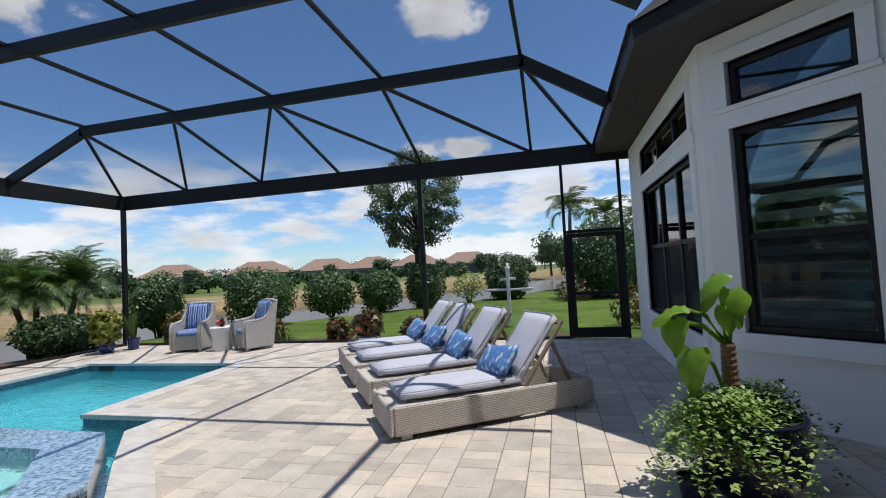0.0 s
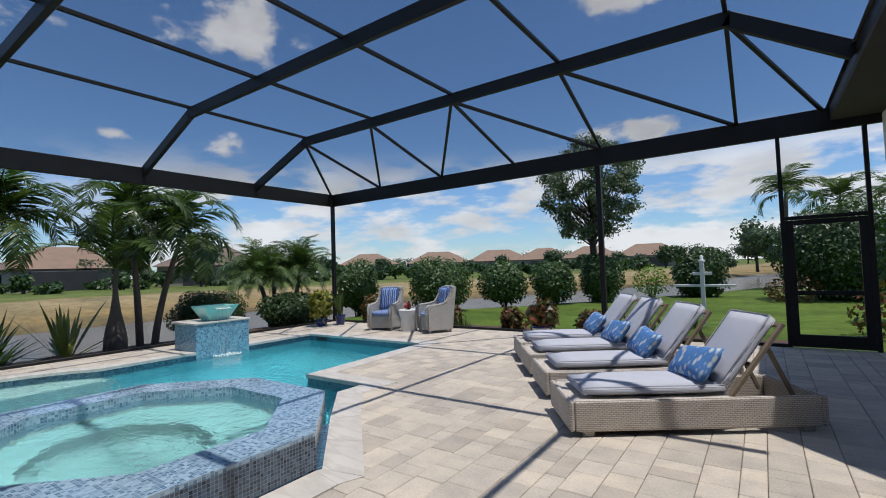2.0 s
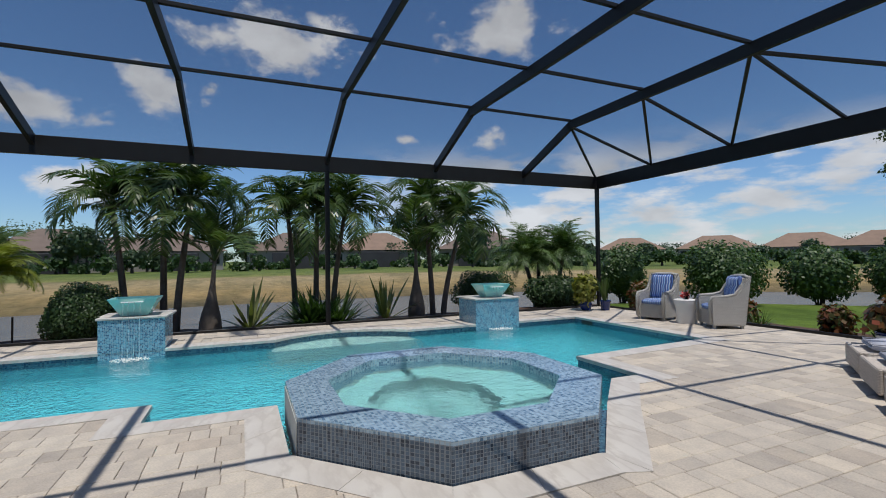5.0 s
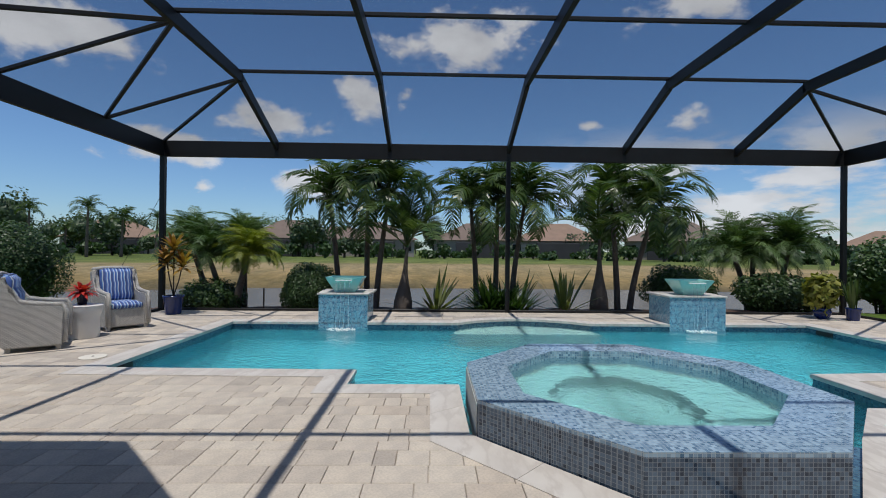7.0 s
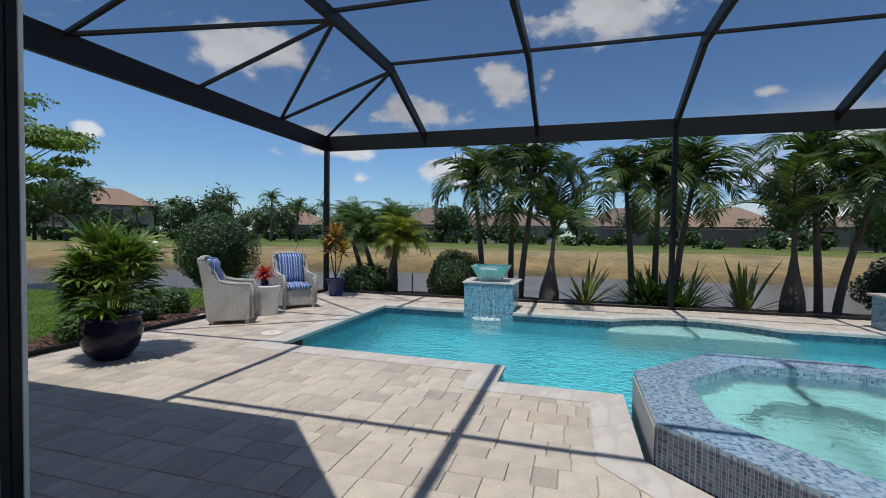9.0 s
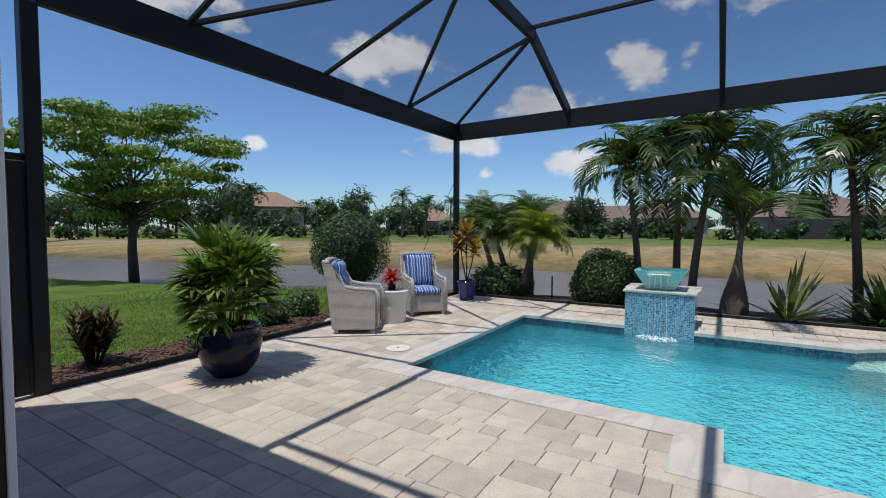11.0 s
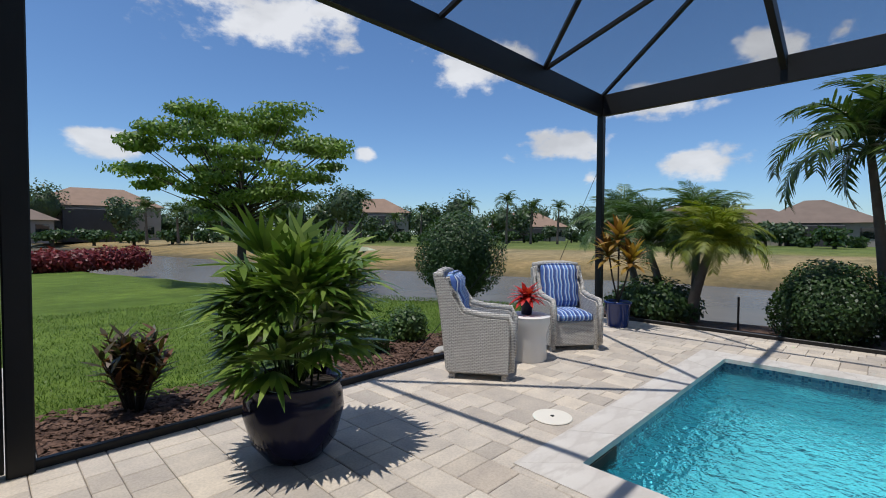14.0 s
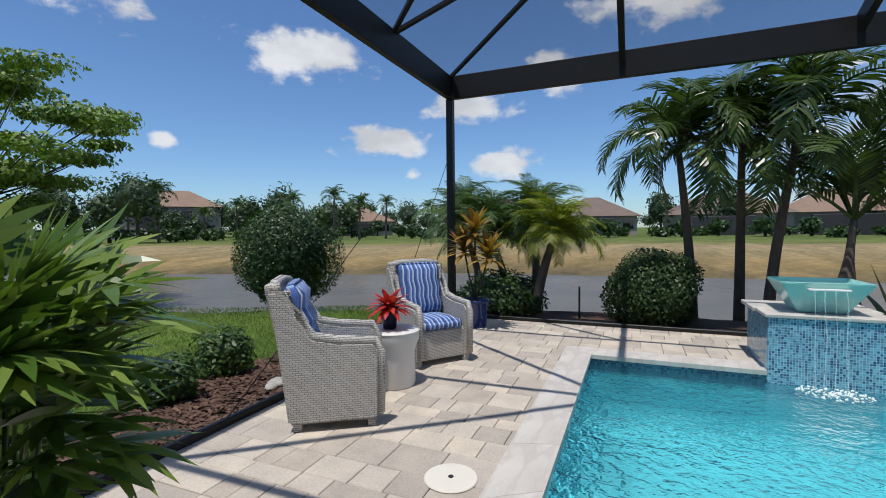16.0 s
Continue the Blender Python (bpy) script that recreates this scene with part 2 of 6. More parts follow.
def paver_mat():
    m = Mat("paver_concrete", 0.8)
    ri = m.node("ShaderNodeMath")
    m.link(m.rnd(), ri.inputs[0])
    m.link(m.island(), ri.inputs[1])
    rf = m.node("ShaderNodeMath")
    rf.operation = "FRACT"
    m.link(ri.outputs[0], rf.inputs[0])
    base = m.ramp(rf.outputs[0], [(0.0, (0.45, 0.397, 0.343)), (0.3, (0.535, 0.475, 0.41)), (0.75, (0.59, 0.53, 0.455)), (1.0, (0.505, 0.435, 0.365))])
    isl = m.ramp(m.island(), [(0.0, (0.90, 0.90, 0.90)), (0.5, (1.0, 1.0, 1.0)), (1.0, (1.06, 1.03, 0.99))])
    c = m.mix(1.0, base, isl, "MULTIPLY")
    c = m.mix(1.0, c, m.ramp(m.noise(5, 5), [(0.3, (0.82, 0.82, 0.83)), (0.65, (1.03, 1.02, 1.0))]), "MULTIPLY")
    c = m.mix(1.0, c, m.ramp(m.noise(60, 3), [(0.35, (0.86, 0.86, 0.86)), (0.6, (1.0, 1.0, 1.0))]), "MULTIPLY")
    m.color(c)
    m.bump(m.noise(90, 4), 0.4, 0.004)
    return m.m


M_PAVER = paver_mat()
M_COPE = Mat("marble_coping", 0.55)
M_COPE.color(M_COPE.mix(M_COPE.ramp(M_COPE.noise(1.7, 6, (1, 3, 1)), [(0.42, (0, 0, 0)), (0.5, (1, 1, 1)), (0.58, (0, 0, 0))]),
                        M_COPE.ramp(M_COPE.noise(2.5), [(0.3, (0.52, 0.48, 0.44)), (0.7, (0.61, 0.575, 0.53))]), (0.49, 0.45, 0.41)))
M_COPE.bump(M_COPE.noise(50), 0.2, 0.003)
M_COPE = M_COPE.m
M_JOINT = plain("joint_sand", (0.42, 0.375, 0.325), 0.95, bump=0.3, scale=20)
# spa tiles in two tones: side darkened as if shaded, top lighter as if sunlit
M_SPA_SHADE = mosaic("spa_mosaic_shaded", (0.010, 0.022, 0.045), (0.085, 0.135, 0.20), (0.20, 0.235, 0.27), 0.026)
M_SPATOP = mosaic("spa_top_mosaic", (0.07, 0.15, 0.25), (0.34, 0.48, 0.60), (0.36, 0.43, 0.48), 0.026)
M_FOUNT = mosaic("fountain_mosaic", (0.012, 0.07, 0.17), (0.20, 0.48, 0.62), (0.46, 0.58, 0.62), 0.024)
M_BAND = mosaic("waterline_mosaic", (0.015, 0.05, 0.11), (0.09, 0.20, 0.28), (0.10, 0.15, 0.18), 0.028)
# turquoise plaster; the light and dark mottling imitates caustics on the pool floor
M_PLASTER_CAUSTIC = Mat("pool_plaster_caustics", 0.7)
M_PLASTER_CAUSTIC.color(M_PLASTER_CAUSTIC.mix(0.3, M_PLASTER_CAUSTIC.ramp(M_PLASTER_CAUSTIC.noise(5.5, 3), [(0.40, (0.04, 0.29, 0.38)), (0.60, (0.20, 0.58, 0.65))]),
                              M_PLASTER_CAUSTIC.ramp(M_PLASTER_CAUSTIC.noise(1.1, 3), [(0.35, (0.10, 0.41, 0.49)), (0.65, (0.16, 0.51, 0.575))])))
M_PLASTER_CAUSTIC = M_PLASTER_CAUSTIC.m
M_SPAPL = plain("spa_plaster", (0.50, 0.525, 0.505), 0.7, var=0.1, scale=3)
M_WATER = water("pool_water", (0.60, 0.92, 0.94), 4.2, 1.0)
M_SPAW = water("spa_water", (0.63, 0.81, 0.85), 4.0, 0.4)
# brown reflection of the far bank is put into the base colour, gloss kept low
M_LAKE = Mat("lake_water", 0.25, spec=0.05)
M_LAKE.color(M_LAKE.ramp(M_LAKE.noise(0.4), [(0.3, (0.15, 0.125, 0.09)), (0.7, (0.11, 0.095, 0.072))]))
M_LAKE.bump(M_LAKE.noise(2.2, 3), 0.08, 0.05)
M_LAKE = M_LAKE.m
M_CAGE = plain("bronze_aluminium", (0.014, 0.0135, 0.0135), 0.45, 0.0, 0.2, 3, 0.03, 0.3)
M_STREAM = screen_mat("falling_water", 0.72)
M_STREAM.node_tree.nodes["Principled BSDF"].inputs["Base Color"].default_value = (0.75, 0.88, 0.90, 1)
M_STREAM.node_tree.nodes["Principled BSDF"].inputs["Roughness"].default_value = 0.1
M_SCREEN = screen_mat("roof_screen", 0.70)
M_INSECT = screen_mat("insect_screen", 0.62)
M_STUCCO = plain("white_stucco", (0.88, 0.86, 0.82), 0.85, var=0.05, scale=4, bump=0.35)
M_TRIM = plain("white_trim", (0.87, 0.86, 0.83), 0.6, var=0.03, scale=3, bump=0.1)
M_SOFFIT = plain("soffit_brown", (0.045, 0.038, 0.032), 0.7, var=0.2)
M_ROOFT = plain("grey_roof_tile", (0.16, 0.14, 0.13), 0.8, var=0.3)
# near black: the screen track's own colour, elsewhere painted shade in openings
M_DARK = plain("black_and_painted_shade", (0.02, 0.022, 0.022), 0.8)
M_BLIND = plain("shutter_slat", (0.80, 0.82, 0.80), 0.5, var=0.05)
M_WICK = wicker("lounger_wicker", (0.60, 0.53, 0.465))
M_WICK2 = wicker("chair_wicker", (0.56, 0.535, 0.50))
M_CUSH = plain("grey_fabric", (0.47, 0.48, 0.545), 0.9, var=0.06, scale=9, bump=0.25)
M_PIPE = plain("cushion_piping", (0.36, 0.37, 0.43), 0.9, var=0.05)
M_WOOD = plain("greyed_timber", (0.22, 0.17, 0.12), 0.7, var=0.25, scale=5)
M_TABLE = plain("white_ceramic", (0.72, 0.70, 0.67), 0.45, var=0.06, scale=4)
M_POTNAVY = plain("navy_glaze", (0.012, 0.012, 0.03), 0.10, var=0.3, scale=3, bump=0.05, spec=0.22)
M_ORANGE = plain("orange_paint", (0.60, 0.17, 0.05), 0.4)
M_POTBLUE = plain("blue_glaze", (0.012, 0.03, 0.14), 0.12, var=0.3, scale=4, bump=0.05)
M_SOIL = plain("soil", (0.03, 0.022, 0.016), 0.95, var=0.4, scale=20, bump=0.6)
M_MULCH = plain("bark_mulch", (0.10, 0.055, 0.038), 0.95, var=0.6, scale=18, bump=1.0)
M_BARK = plain("palm_bark", (0.13, 0.105, 0.085), 0.9, var=0.35, scale=9, bump=0.8)
M_TRUNKR = plain("brown_stem", (0.20, 0.10, 0.05), 0.7, var=0.4, scale=14, bump=0.6)
M_TRUNK = plain("dark_bark", (0.06, 0.048, 0.038), 0.9, var=0.35, scale=12, bump=0.8)
M_FROND = leafy("palm_leaf", (0.026, 0.058, 0.014), (0.15, 0.21, 0.055), per="island", rough=0.33)
M_FRONDY = leafy("yellow_palm_leaf", (0.15, 0.19, 0.02), (0.38, 0.38, 0.05), per="rnd", trans=0.35)
M_PYGMY = leafy("date_palm_leaf", (0.055, 0.105, 0.032), (0.18, 0.26, 0.085), per="rnd")
M_RHAPIS = leafy("lady_palm_leaf", (0.06, 0.12, 0.02), (0.36, 0.46, 0.11), per="island", rough=0.28, trans=0.24)
M_HEDGE = leafy("ficus_leaf", (0.021, 0.051, 0.015), (0.0825, 0.143, 0.033))
M_CLIP = leafy("clipped_leaf", (0.03, 0.07, 0.018), (0.13, 0.20, 0.05))
M_TREE1 = leafy("tree_leaf", (0.09, 0.16, 0.025), (0.30, 0.42, 0.075))
M_TREE2 = leafy("oak_leaf", (0.07, 0.10, 0.05), (0.20, 0.25, 0.13))
M_FARTREE = leafy("far_leaf", (0.03, 0.06, 0.027), (0.105, 0.15, 0.06))
M_CROTON = leafy("croton_leaf", (0.03, 0.07, 0.015), (0.34, 0.05, 0.035))
M_BRONZE = leafy("bronze_leaf", (0.03, 0.04, 0.014), (0.25, 0.075, 0.045))
M_REDH = leafy("red_leaf", (0.12, 0.015, 0.02), (0.34, 0.05, 0.05))
M_YEL = leafy("yellow_leaf", (0.12, 0.14, 0.02), (0.36, 0.33, 0.06))
M_AGAVE = leafy("agave_leaf", (0.12, 0.15, 0.05), (0.40, 0.40, 0.17))
M_CORDY = leafy("orange_leaf", (0.20, 0.08, 0.02), (0.55, 0.42, 0.08))
M_BROM = leafy("red_bromeliad", (0.45, 0.02, 0.03), (0.65, 0.08, 0.05))
M_POTHOS = leafy("lime_leaf", (0.14, 0.25, 0.05), (0.50, 0.58, 0.24))
M_ALOC = leafy("big_leaf", (0.16, 0.30, 0.03), (0.30, 0.46, 0.07), rough=0.3, trans=0.5)
M_GRASSB = leafy("grass_blade", (0.06, 0.12, 0.015), (0.16, 0.24, 0.04))
M_BOWL = Mat("aqua_glass", 0.15)
M_BOWL.color(M_BOWL.ramp(M_BOWL.noise(4), [(0.3, (0.30, 0.64, 0.58)), (0.7, (0.40, 0.72, 0.66))]))
M_BOWL = M_BOWL.m
M_HWALL = plain("far_wall", (0.30, 0.27, 0.24), 0.85, var=0.1, scale=0.6)
M_HDARK = plain("far_lanai", (0.035, 0.035, 0.038), 0.7, var=0.3, scale=0.7)
M_TILER = plain("terracotta_roof", (0.25, 0.165, 0.115), 0.85, var=0.2, scale=0.8, bump=0.3)
M_TILEG = plain("brown_roof", (0.17, 0.125, 0.098), 0.85, var=0.2, scale=0.8, bump=0.3)
M_WHITEP = plain("white_post_paint", (0.78, 0.78, 0.76), 0.5, var=0.03)
M_LID = plain("skimmer_plastic", (0.70, 0.66, 0.58), 0.5, var=0.04)
M_STONE = plain("river_stone", (0.40, 0.38, 0.35), 0.8, var=0.3, scale=6)
M_GLASS = Mat("window_glass", 0.02, spec=0.8)
M_GLASS.color((0.012, 0.018, 0.018))
M_GLASS = M_GLASS.m


def stripe_mat():
    m = Mat("striped_fabric", 0.85)
    s = m.node("ShaderNodeSeparateXYZ")
    m.link(m.tc.outputs["Object"], s.inputs[0])
    k = m.node("ShaderNodeMath")
    k.operation = "MULTIPLY"
    k.inputs[1].default_value = 9.0
    m.link(s.outputs[0], k.inputs[0])
    fr = m.node("ShaderNodeMath")
    fr.operation = "FRACT"
    m.link(k.outputs[0], fr.inputs[0])
    r = m.node("ShaderNodeValToRGB")
    r.color_ramp.interpolation = "CONSTANT"
    m.link(fr.outputs[0], r.inputs[0])
    e = r.color_ramp.elements
    for p, c in ((0.0, (0.02, 0.05, 0.22)), (0.32, (0.10, 0.22, 0.55)), (0.45, (0.62, 0.68, 0.74)), (0.56, (0.03, 0.09, 0.35)), (0.82, (0.22, 0.42, 0.72)), (0.92, (0.65, 0.70, 0.75))):
        if p == 0.0:
            el = e[0]
        else:
            el = e.new(p)
        el.color = (*c, 1)
    e[-1].color = (0.65, 0.70, 0.75, 1)
    m.color(m.mix(0.2, r.outputs[0], m.ramp(m.noise(70, 2), [(0.3, (0.05, 0.08, 0.2)), (0.7, (0.3, 0.4, 0.6))])))
    m.bump(m.noise(120, 2), 0.3, 0.003)
    return m.m


def pillow_mat():
    m = Mat("blue_leaf_print", 0.85)
    v = m.node("ShaderNodeTexVoronoi")
    v.inputs["Scale"].default_value = 20.0
    mp = m.node("ShaderNodeMapping")
    mp.inputs["Scale"].default_value = (1.0, 0.45, 1.0)
    mp.inputs["Rotation"].default_value = (0.3, 0.5, 0.7)
    m.link(m.tc.outputs["Object"], mp.inputs[0])
    m.link(mp.outputs[0], v.inputs["Vector"])
    c = m.ramp(v.outputs["Distance"], [(0.20, (0.50, 0.53, 0.53)), (0.34, (0.30, 0.40, 0.55)), (0.44, (0.06, 0.17, 0.42)), (1.0, (0.08, 0.23, 0.52))])
    m.color(c)
    m.bump(m.noise(100, 2), 0.2, 0.003)
    return m.m


M_STRIPE, M_PILLOW = stripe_mat(), pillow_mat()


# ---- mesh helpers ----
def mesh_of(name, bm, mat, smooth=False):
    me = bpy.data.meshes.new(name)
    bm.to_mesh(me)
    bm.free()
    me.materials.append(mat)
    if smooth:
        me.shade_smooth()
    return me


def pyd(name, verts, faces, mat, smooth=False):
    me = bpy.data.meshes.new(name)
    me.from_pydata(verts, [], faces)
    me.materials.append(mat)
    if smooth:
        me.shade_smooth()
    me.update()
    return me


def thing(name, m, label, category, group="", kind=""):
    ob = new(name)
    ob.empty_display_size = 0.1
    ob.matrix_world = m
    return tagged(ob, label, category, group, kind)


def part(name, data, mat, parent, label="", smooth=False, at=None):
    me = data if isinstance(data, bpy.types.Mesh) else mesh_of(name, data, mat, smooth)
    ob = new(name, me)
    if parent:
        ob.parent = parent
    if at is not None:
        ob.matrix_basis = at
    return tagged(ob, label) if label else ob


def solid(name, bm, mat, label, category, kind="", m=None, smooth=False):
    me = bm if isinstance(bm, bpy.types.Mesh) else mesh_of(name, bm, mat, smooth)
    ob = new(name, me)
    if m is not None:
        ob.matrix_world = m
    return tagged(ob, label, category, "", kind)


def box(x0, y0, z0, x1, y1, z1, bevel=0.0, seg=2, bm=None):
    own = bmesh.new()
    bmesh.ops.create_cube(own, size=1.0)
    for v in own.verts:
        v.co = Vector((x0 + (v.co.x + 0.5) * (x1 - x0), y0 + (v.co.y + 0.5) * (y1 - y0), z0 + (v.co.z + 0.5) * (z1 - z0)))
    if bevel:
        bmesh.ops.bevel(own, geom=own.edges[:], offset=bevel, segments=seg, affect="EDGES", profile=0.5)
    return join(bm, own)


def join(bm, own):
    if bm is None:
        return own
    me = bpy.data.meshes.new("tmp")
    own.to_mesh(me)
    own.free()
    bm.from_mesh(me)
    bpy.data.meshes.remove(me)
    return bm


def beam(a, b, w, h, bm=None, bevel=0.006):
    """A bar from a to b, w wide and h high."""
    a, b = Vector(a), Vector(b)
    d = b - a
    own = box(-w / 2, -h / 2, 0, w / 2, h / 2, d.length, bevel, 1)
    q = d.to_track_quat("Z", "Y") if abs(d.normalized().z) > 0.95 else None
    if q is None:
        z = d.normalized()
        x = z.cross(Vector((0, 0, 1))).normalized()
        y = z.cross(x)
        m = Matrix((x, y, z)).transposed().to_4x4()
    else:
        m = q.to_matrix().to_4x4()
    bmesh.ops.transform(own, matrix=Matrix.Translation(a) @ m, verts=own.verts)
    return join(bm, own)


def lathe(profile, seg=32, bm=None):
    """A turned body from (radius, height) pairs."""
    own = bmesh.new()
    rings = []
    for r, z in profile:
        rings.append([own.verts.new((max(r, 0.0005) * math.cos(2 * math.pi * i / seg), max(r, 0.0005) * math.sin(2 * math.pi * i / seg), z)) for i in range(seg)])
    for a, b in zip(rings, rings[1:]):
        for i in range(seg):
            own.faces.new((a[i], a[(i + 1) % seg], b[(i + 1) % seg], b[i]))
    return join(bm, own)


def tube(points, radii, seg=8, bm=None):
    own = bmesh.new()
    rings = []
    pts = [Vector(p) for p in points]
    for i, p in enumerate(pts):
        d = (pts[min(i + 1, len(pts) - 1)] - pts[max(i - 1, 0)]).normalized()
        x = d.orthogonal().normalized() if abs(d.z) < 0.9 else Vector((1, 0, 0)).cross(d).normalized()
        y = d.cross(x).normalized()
        r = radii[i] if isinstance(radii, (list, tuple)) else radii
        rings.append([own.verts.new(p + x * r * math.cos(2 * math.pi * k / seg) + y * r * math.sin(2 * math.pi * k / seg)) for k in range(seg)])
    for a, b in zip(rings, rings[1:]):
        for k in range(seg):
            own.faces.new((a[k], a[(k + 1) % seg], b[(k + 1) % seg], b[k]))
    own.faces.new(rings[-1])
    own.faces.new(rings[0][::-1])
    bmesh.ops.recalc_face_normals(own, faces=own.faces[:])
    return join(bm, own)


def prism(poly, z0, z1):
    bm = bmesh.new()
    lo = [bm.verts.new((x, y, z0)) for x, y in poly]
    hi = [bm.verts.new((x, y, z1)) for x, y in poly]
    n = len(poly)
    bm.faces.new(hi)
    bm.faces.new(lo[::-1])
    for i in range(n):
        bm.faces.new((lo[i], lo[(i + 1) % n], hi[(i + 1) % n], hi[i]))
    bmesh.ops.recalc_face_normals(bm, faces=bm.faces[:])
    return bm


def inside(x, y, poly):
    hit, n = False, len(poly)
    for i in range(n):
        (x1, y1), (x2, y2) = poly[i], poly[(i + 1) % n]
        if (y1 > y) != (y2 > y) and x < (x2 - x1) * (y - y1) / (y2 - y1) + x1:
            hit = not hit
    return hit


def offset(poly, d):
    """The polygon (counter-clockwise) moved outwards by d."""
    out, n = [], len(poly)
    for i in range(n):
        p0, p1, p2 = (Vector(poly[(i + k) % n]) for k in (-1, 0, 1))
        a, b = (p1 - p0).normalized(), (p2 - p1).normalized()
        na, nb = Vector((a.y, -a.x)), Vector((b.y, -b.x))
        k = (na + nb)
        k /= max(0.35, 1 + na.dot(nb))
        out.append(tuple(p1 + k * d))
    return out


# ---- the plan ----
XW, YN, YS = -10.71, 9.41, -6.42
BEAM_LO, BEAM_HI, ROOF = 3.50, 3.86, 4.59
FRAMES_Y = (-3.84, -1.26, 1.48, 4.17, 6.80)
PURLIN_X = (-8.65, -6.52, -4.47, -2.42, -0.17)
GUTTER_X = 1.05
BUMP = [(-9.1 - 0.56 * math.sin(math.pi * k / 10) ** 0.8, 2.85 - 2.6 * k / 10) for k in range(11)]
POOL = [(-9.1, -4.1), (-5.66, -4.1), (-5.6, -1.13), (-5.02, -1.13), (-5.02, 0.05), (-3.72, 0.06), (-2.757, 0.98), (-2.757, 2.18), (-2.738, 2.228),
        (-3.623, 3.073), (-4.33, 3.80), (-4.32, 4.24), (-5.5, 4.24), (-5.66, 7.18), (-9.1, 7.18)] + BUMP
SPA = [(-4.836, 0.114), (-3.685, 0.114), (-2.772, 0.989), (-2.772, 2.197), (-3.657, 3.043), (-4.874, 3.043), (-5.787, 2.197), (-5.787, 0.960)]
SPA_TOP, SPA_LEVEL, LEVEL = 0.285, 0.205, -0.11
SHORE = [(4.0, -140.0), (-2.0, -60.0), (-7.5, -27.0), (-11.6, -12.5), (-13.6, -8.0), (-14.2, 0.0), (-14.4, 9.0), (-13.6, 14.0), (-9.4, 18.5), (-4.2, 26.0), (3.0, 42.0), (30.0, 140.0)]


def shore_distance(x, y):
    """Metres beyond the near shore of the lake (negative: on the lawn)."""
    best, sign = 1e9, 1
    for (x1, y1), (x2, y2) in zip(SHORE, SHORE[1:]):
        dx, dy = x2 - x1, y2 - y1
        t = max(0.0, min(1.0, ((x - x1) * dx + (y - y1) * dy) / (dx * dx + dy * dy)))
        d = math.hypot(x - x1 - t * dx, y - y1 - t * dy)
        if d < best:
            best, sign = d, 1 if dx * (y - y1) - dy * (x - x1) > 0 else -1
    return best * sign


def ground_height(d, x, y):
    keys = ((-1e9, -0.16), (-1.6, -0.16), (0.3, -0.62), (1.5, -1.3), (9.0, -1.3), (10.5, -0.55), (14.0, -0.15), (22.0, 0.25), (1e9, 0.3))
    for (a, za), (b, zb) in zip(keys, keys[1:]):
        if d <= b:
            return za + (zb - za) * (d - a) / (b - a) if a > -1e8 and b < 1e8 else zb if b < 1e8 else za
    return 0.3


# ---- ground, lake ----
def axis(lo, hi, fine0, fine1, step):
    out, v, s = [], fine0, step
    while v <= fine1:
        out.append(v)
        v += step
    s, v = step, out[-1]
    while v < hi:
        s *= 1.25
        v += s
        out.append(min(v, hi))
    s, v = step, out[0]
    while v > lo:
        s *= 1.25
        v -= s
        out.insert(0, max(v, lo))
    return out


GX, GY = axis(-1800, 1800, -42, 8, 0.8), axis(-1800, 1800, -48, 48, 0.8)
HOLE = (XW - 0.12, YS - 0.12, 8.0, YN + 0.12)
gv, gd = [], []
for gy in GY:
    for gx in GX:
        d = shore_distance(gx, gy)
        z = ground_height(d, gx, gy)
        if HOLE[0] + 0.5 < gx < HOLE[2] - 0.5 and HOLE[1] + 0.5 < gy < HOLE[3] - 0.5:
            z = -2.2
        gv.append((gx, gy, z + 0.05 * (noise.noise((gx * 0.12, gy * 0.12, 0)) if d > 12 else 0)))
        gd.append(d)
nx = len(GX)
gf = [(j * nx + i, j * nx + i + 1, (j + 1) * nx + i + 1, (j + 1) * nx + i) for j in range(len(GY) - 1) for i in range(nx - 1)]
m = Mat("lawn_and_bank", 0.9, spec=0.15)
at = m.node("ShaderNodeAttribute")
at.attribute_name = "shore"
wob = m.node("ShaderNodeMath")
wob.operation = "MULTIPLY_ADD"
m.link(m.noise(0.25, 4), wob.inputs[0])
wob.inputs[1].default_value = 6.0
ad = m.node("ShaderNodeMath")
ad.inputs[1].default_value = -3.0
m.link(at.outputs["Fac"], ad.inputs[0])
m.link(ad.outputs[0], wob.inputs[2])
mr = m.node("ShaderNodeMapRange")
m.link(wob.outputs[0], mr.inputs[0])
mr.inputs[1].default_value, mr.inputs[2].default_value = -5.0, 45.0
zone = m.ramp(mr.outputs[0], [(0.0, (0.105, 0.165, 0.03)), (0.08, (0.105, 0.16, 0.03)), (0.11, (0.10, 0.09, 0.05)), (0.30, (0.12, 0.10, 0.06)), (0.36, (0.29, 0.21, 0.10)),
                              (0.50, (0.33, 0.26, 0.15)), (0.58, (0.29, 0.23, 0.13)), (0.64, (0.17, 0.19, 0.06)), (0.85, (0.13, 0.17, 0.05)), (1.0, (0.12, 0.16, 0.045))])
grain = m.ramp(m.noise(2.2, 8, None, 0.7), [(0.3, (0.62, 0.62, 0.6)), (0.7, (1.2, 1.2, 1.15))])
patch = m.ramp(m.noise(0.5, 6, (0.35, 1, 1), 0.65), [(0.35, (0.66, 0.70, 0.66)), (0.6, (1.12, 1.08, 1.02))])
m.color(m.mix(1.0, m.mix(1.0, zone, grain, "MULTIPLY"), patch, "MULTIPLY"))
m.bump(m.noise(14, 6), 1.0, 0.06)
me = pyd("ground", gv, gf, m.m, True)
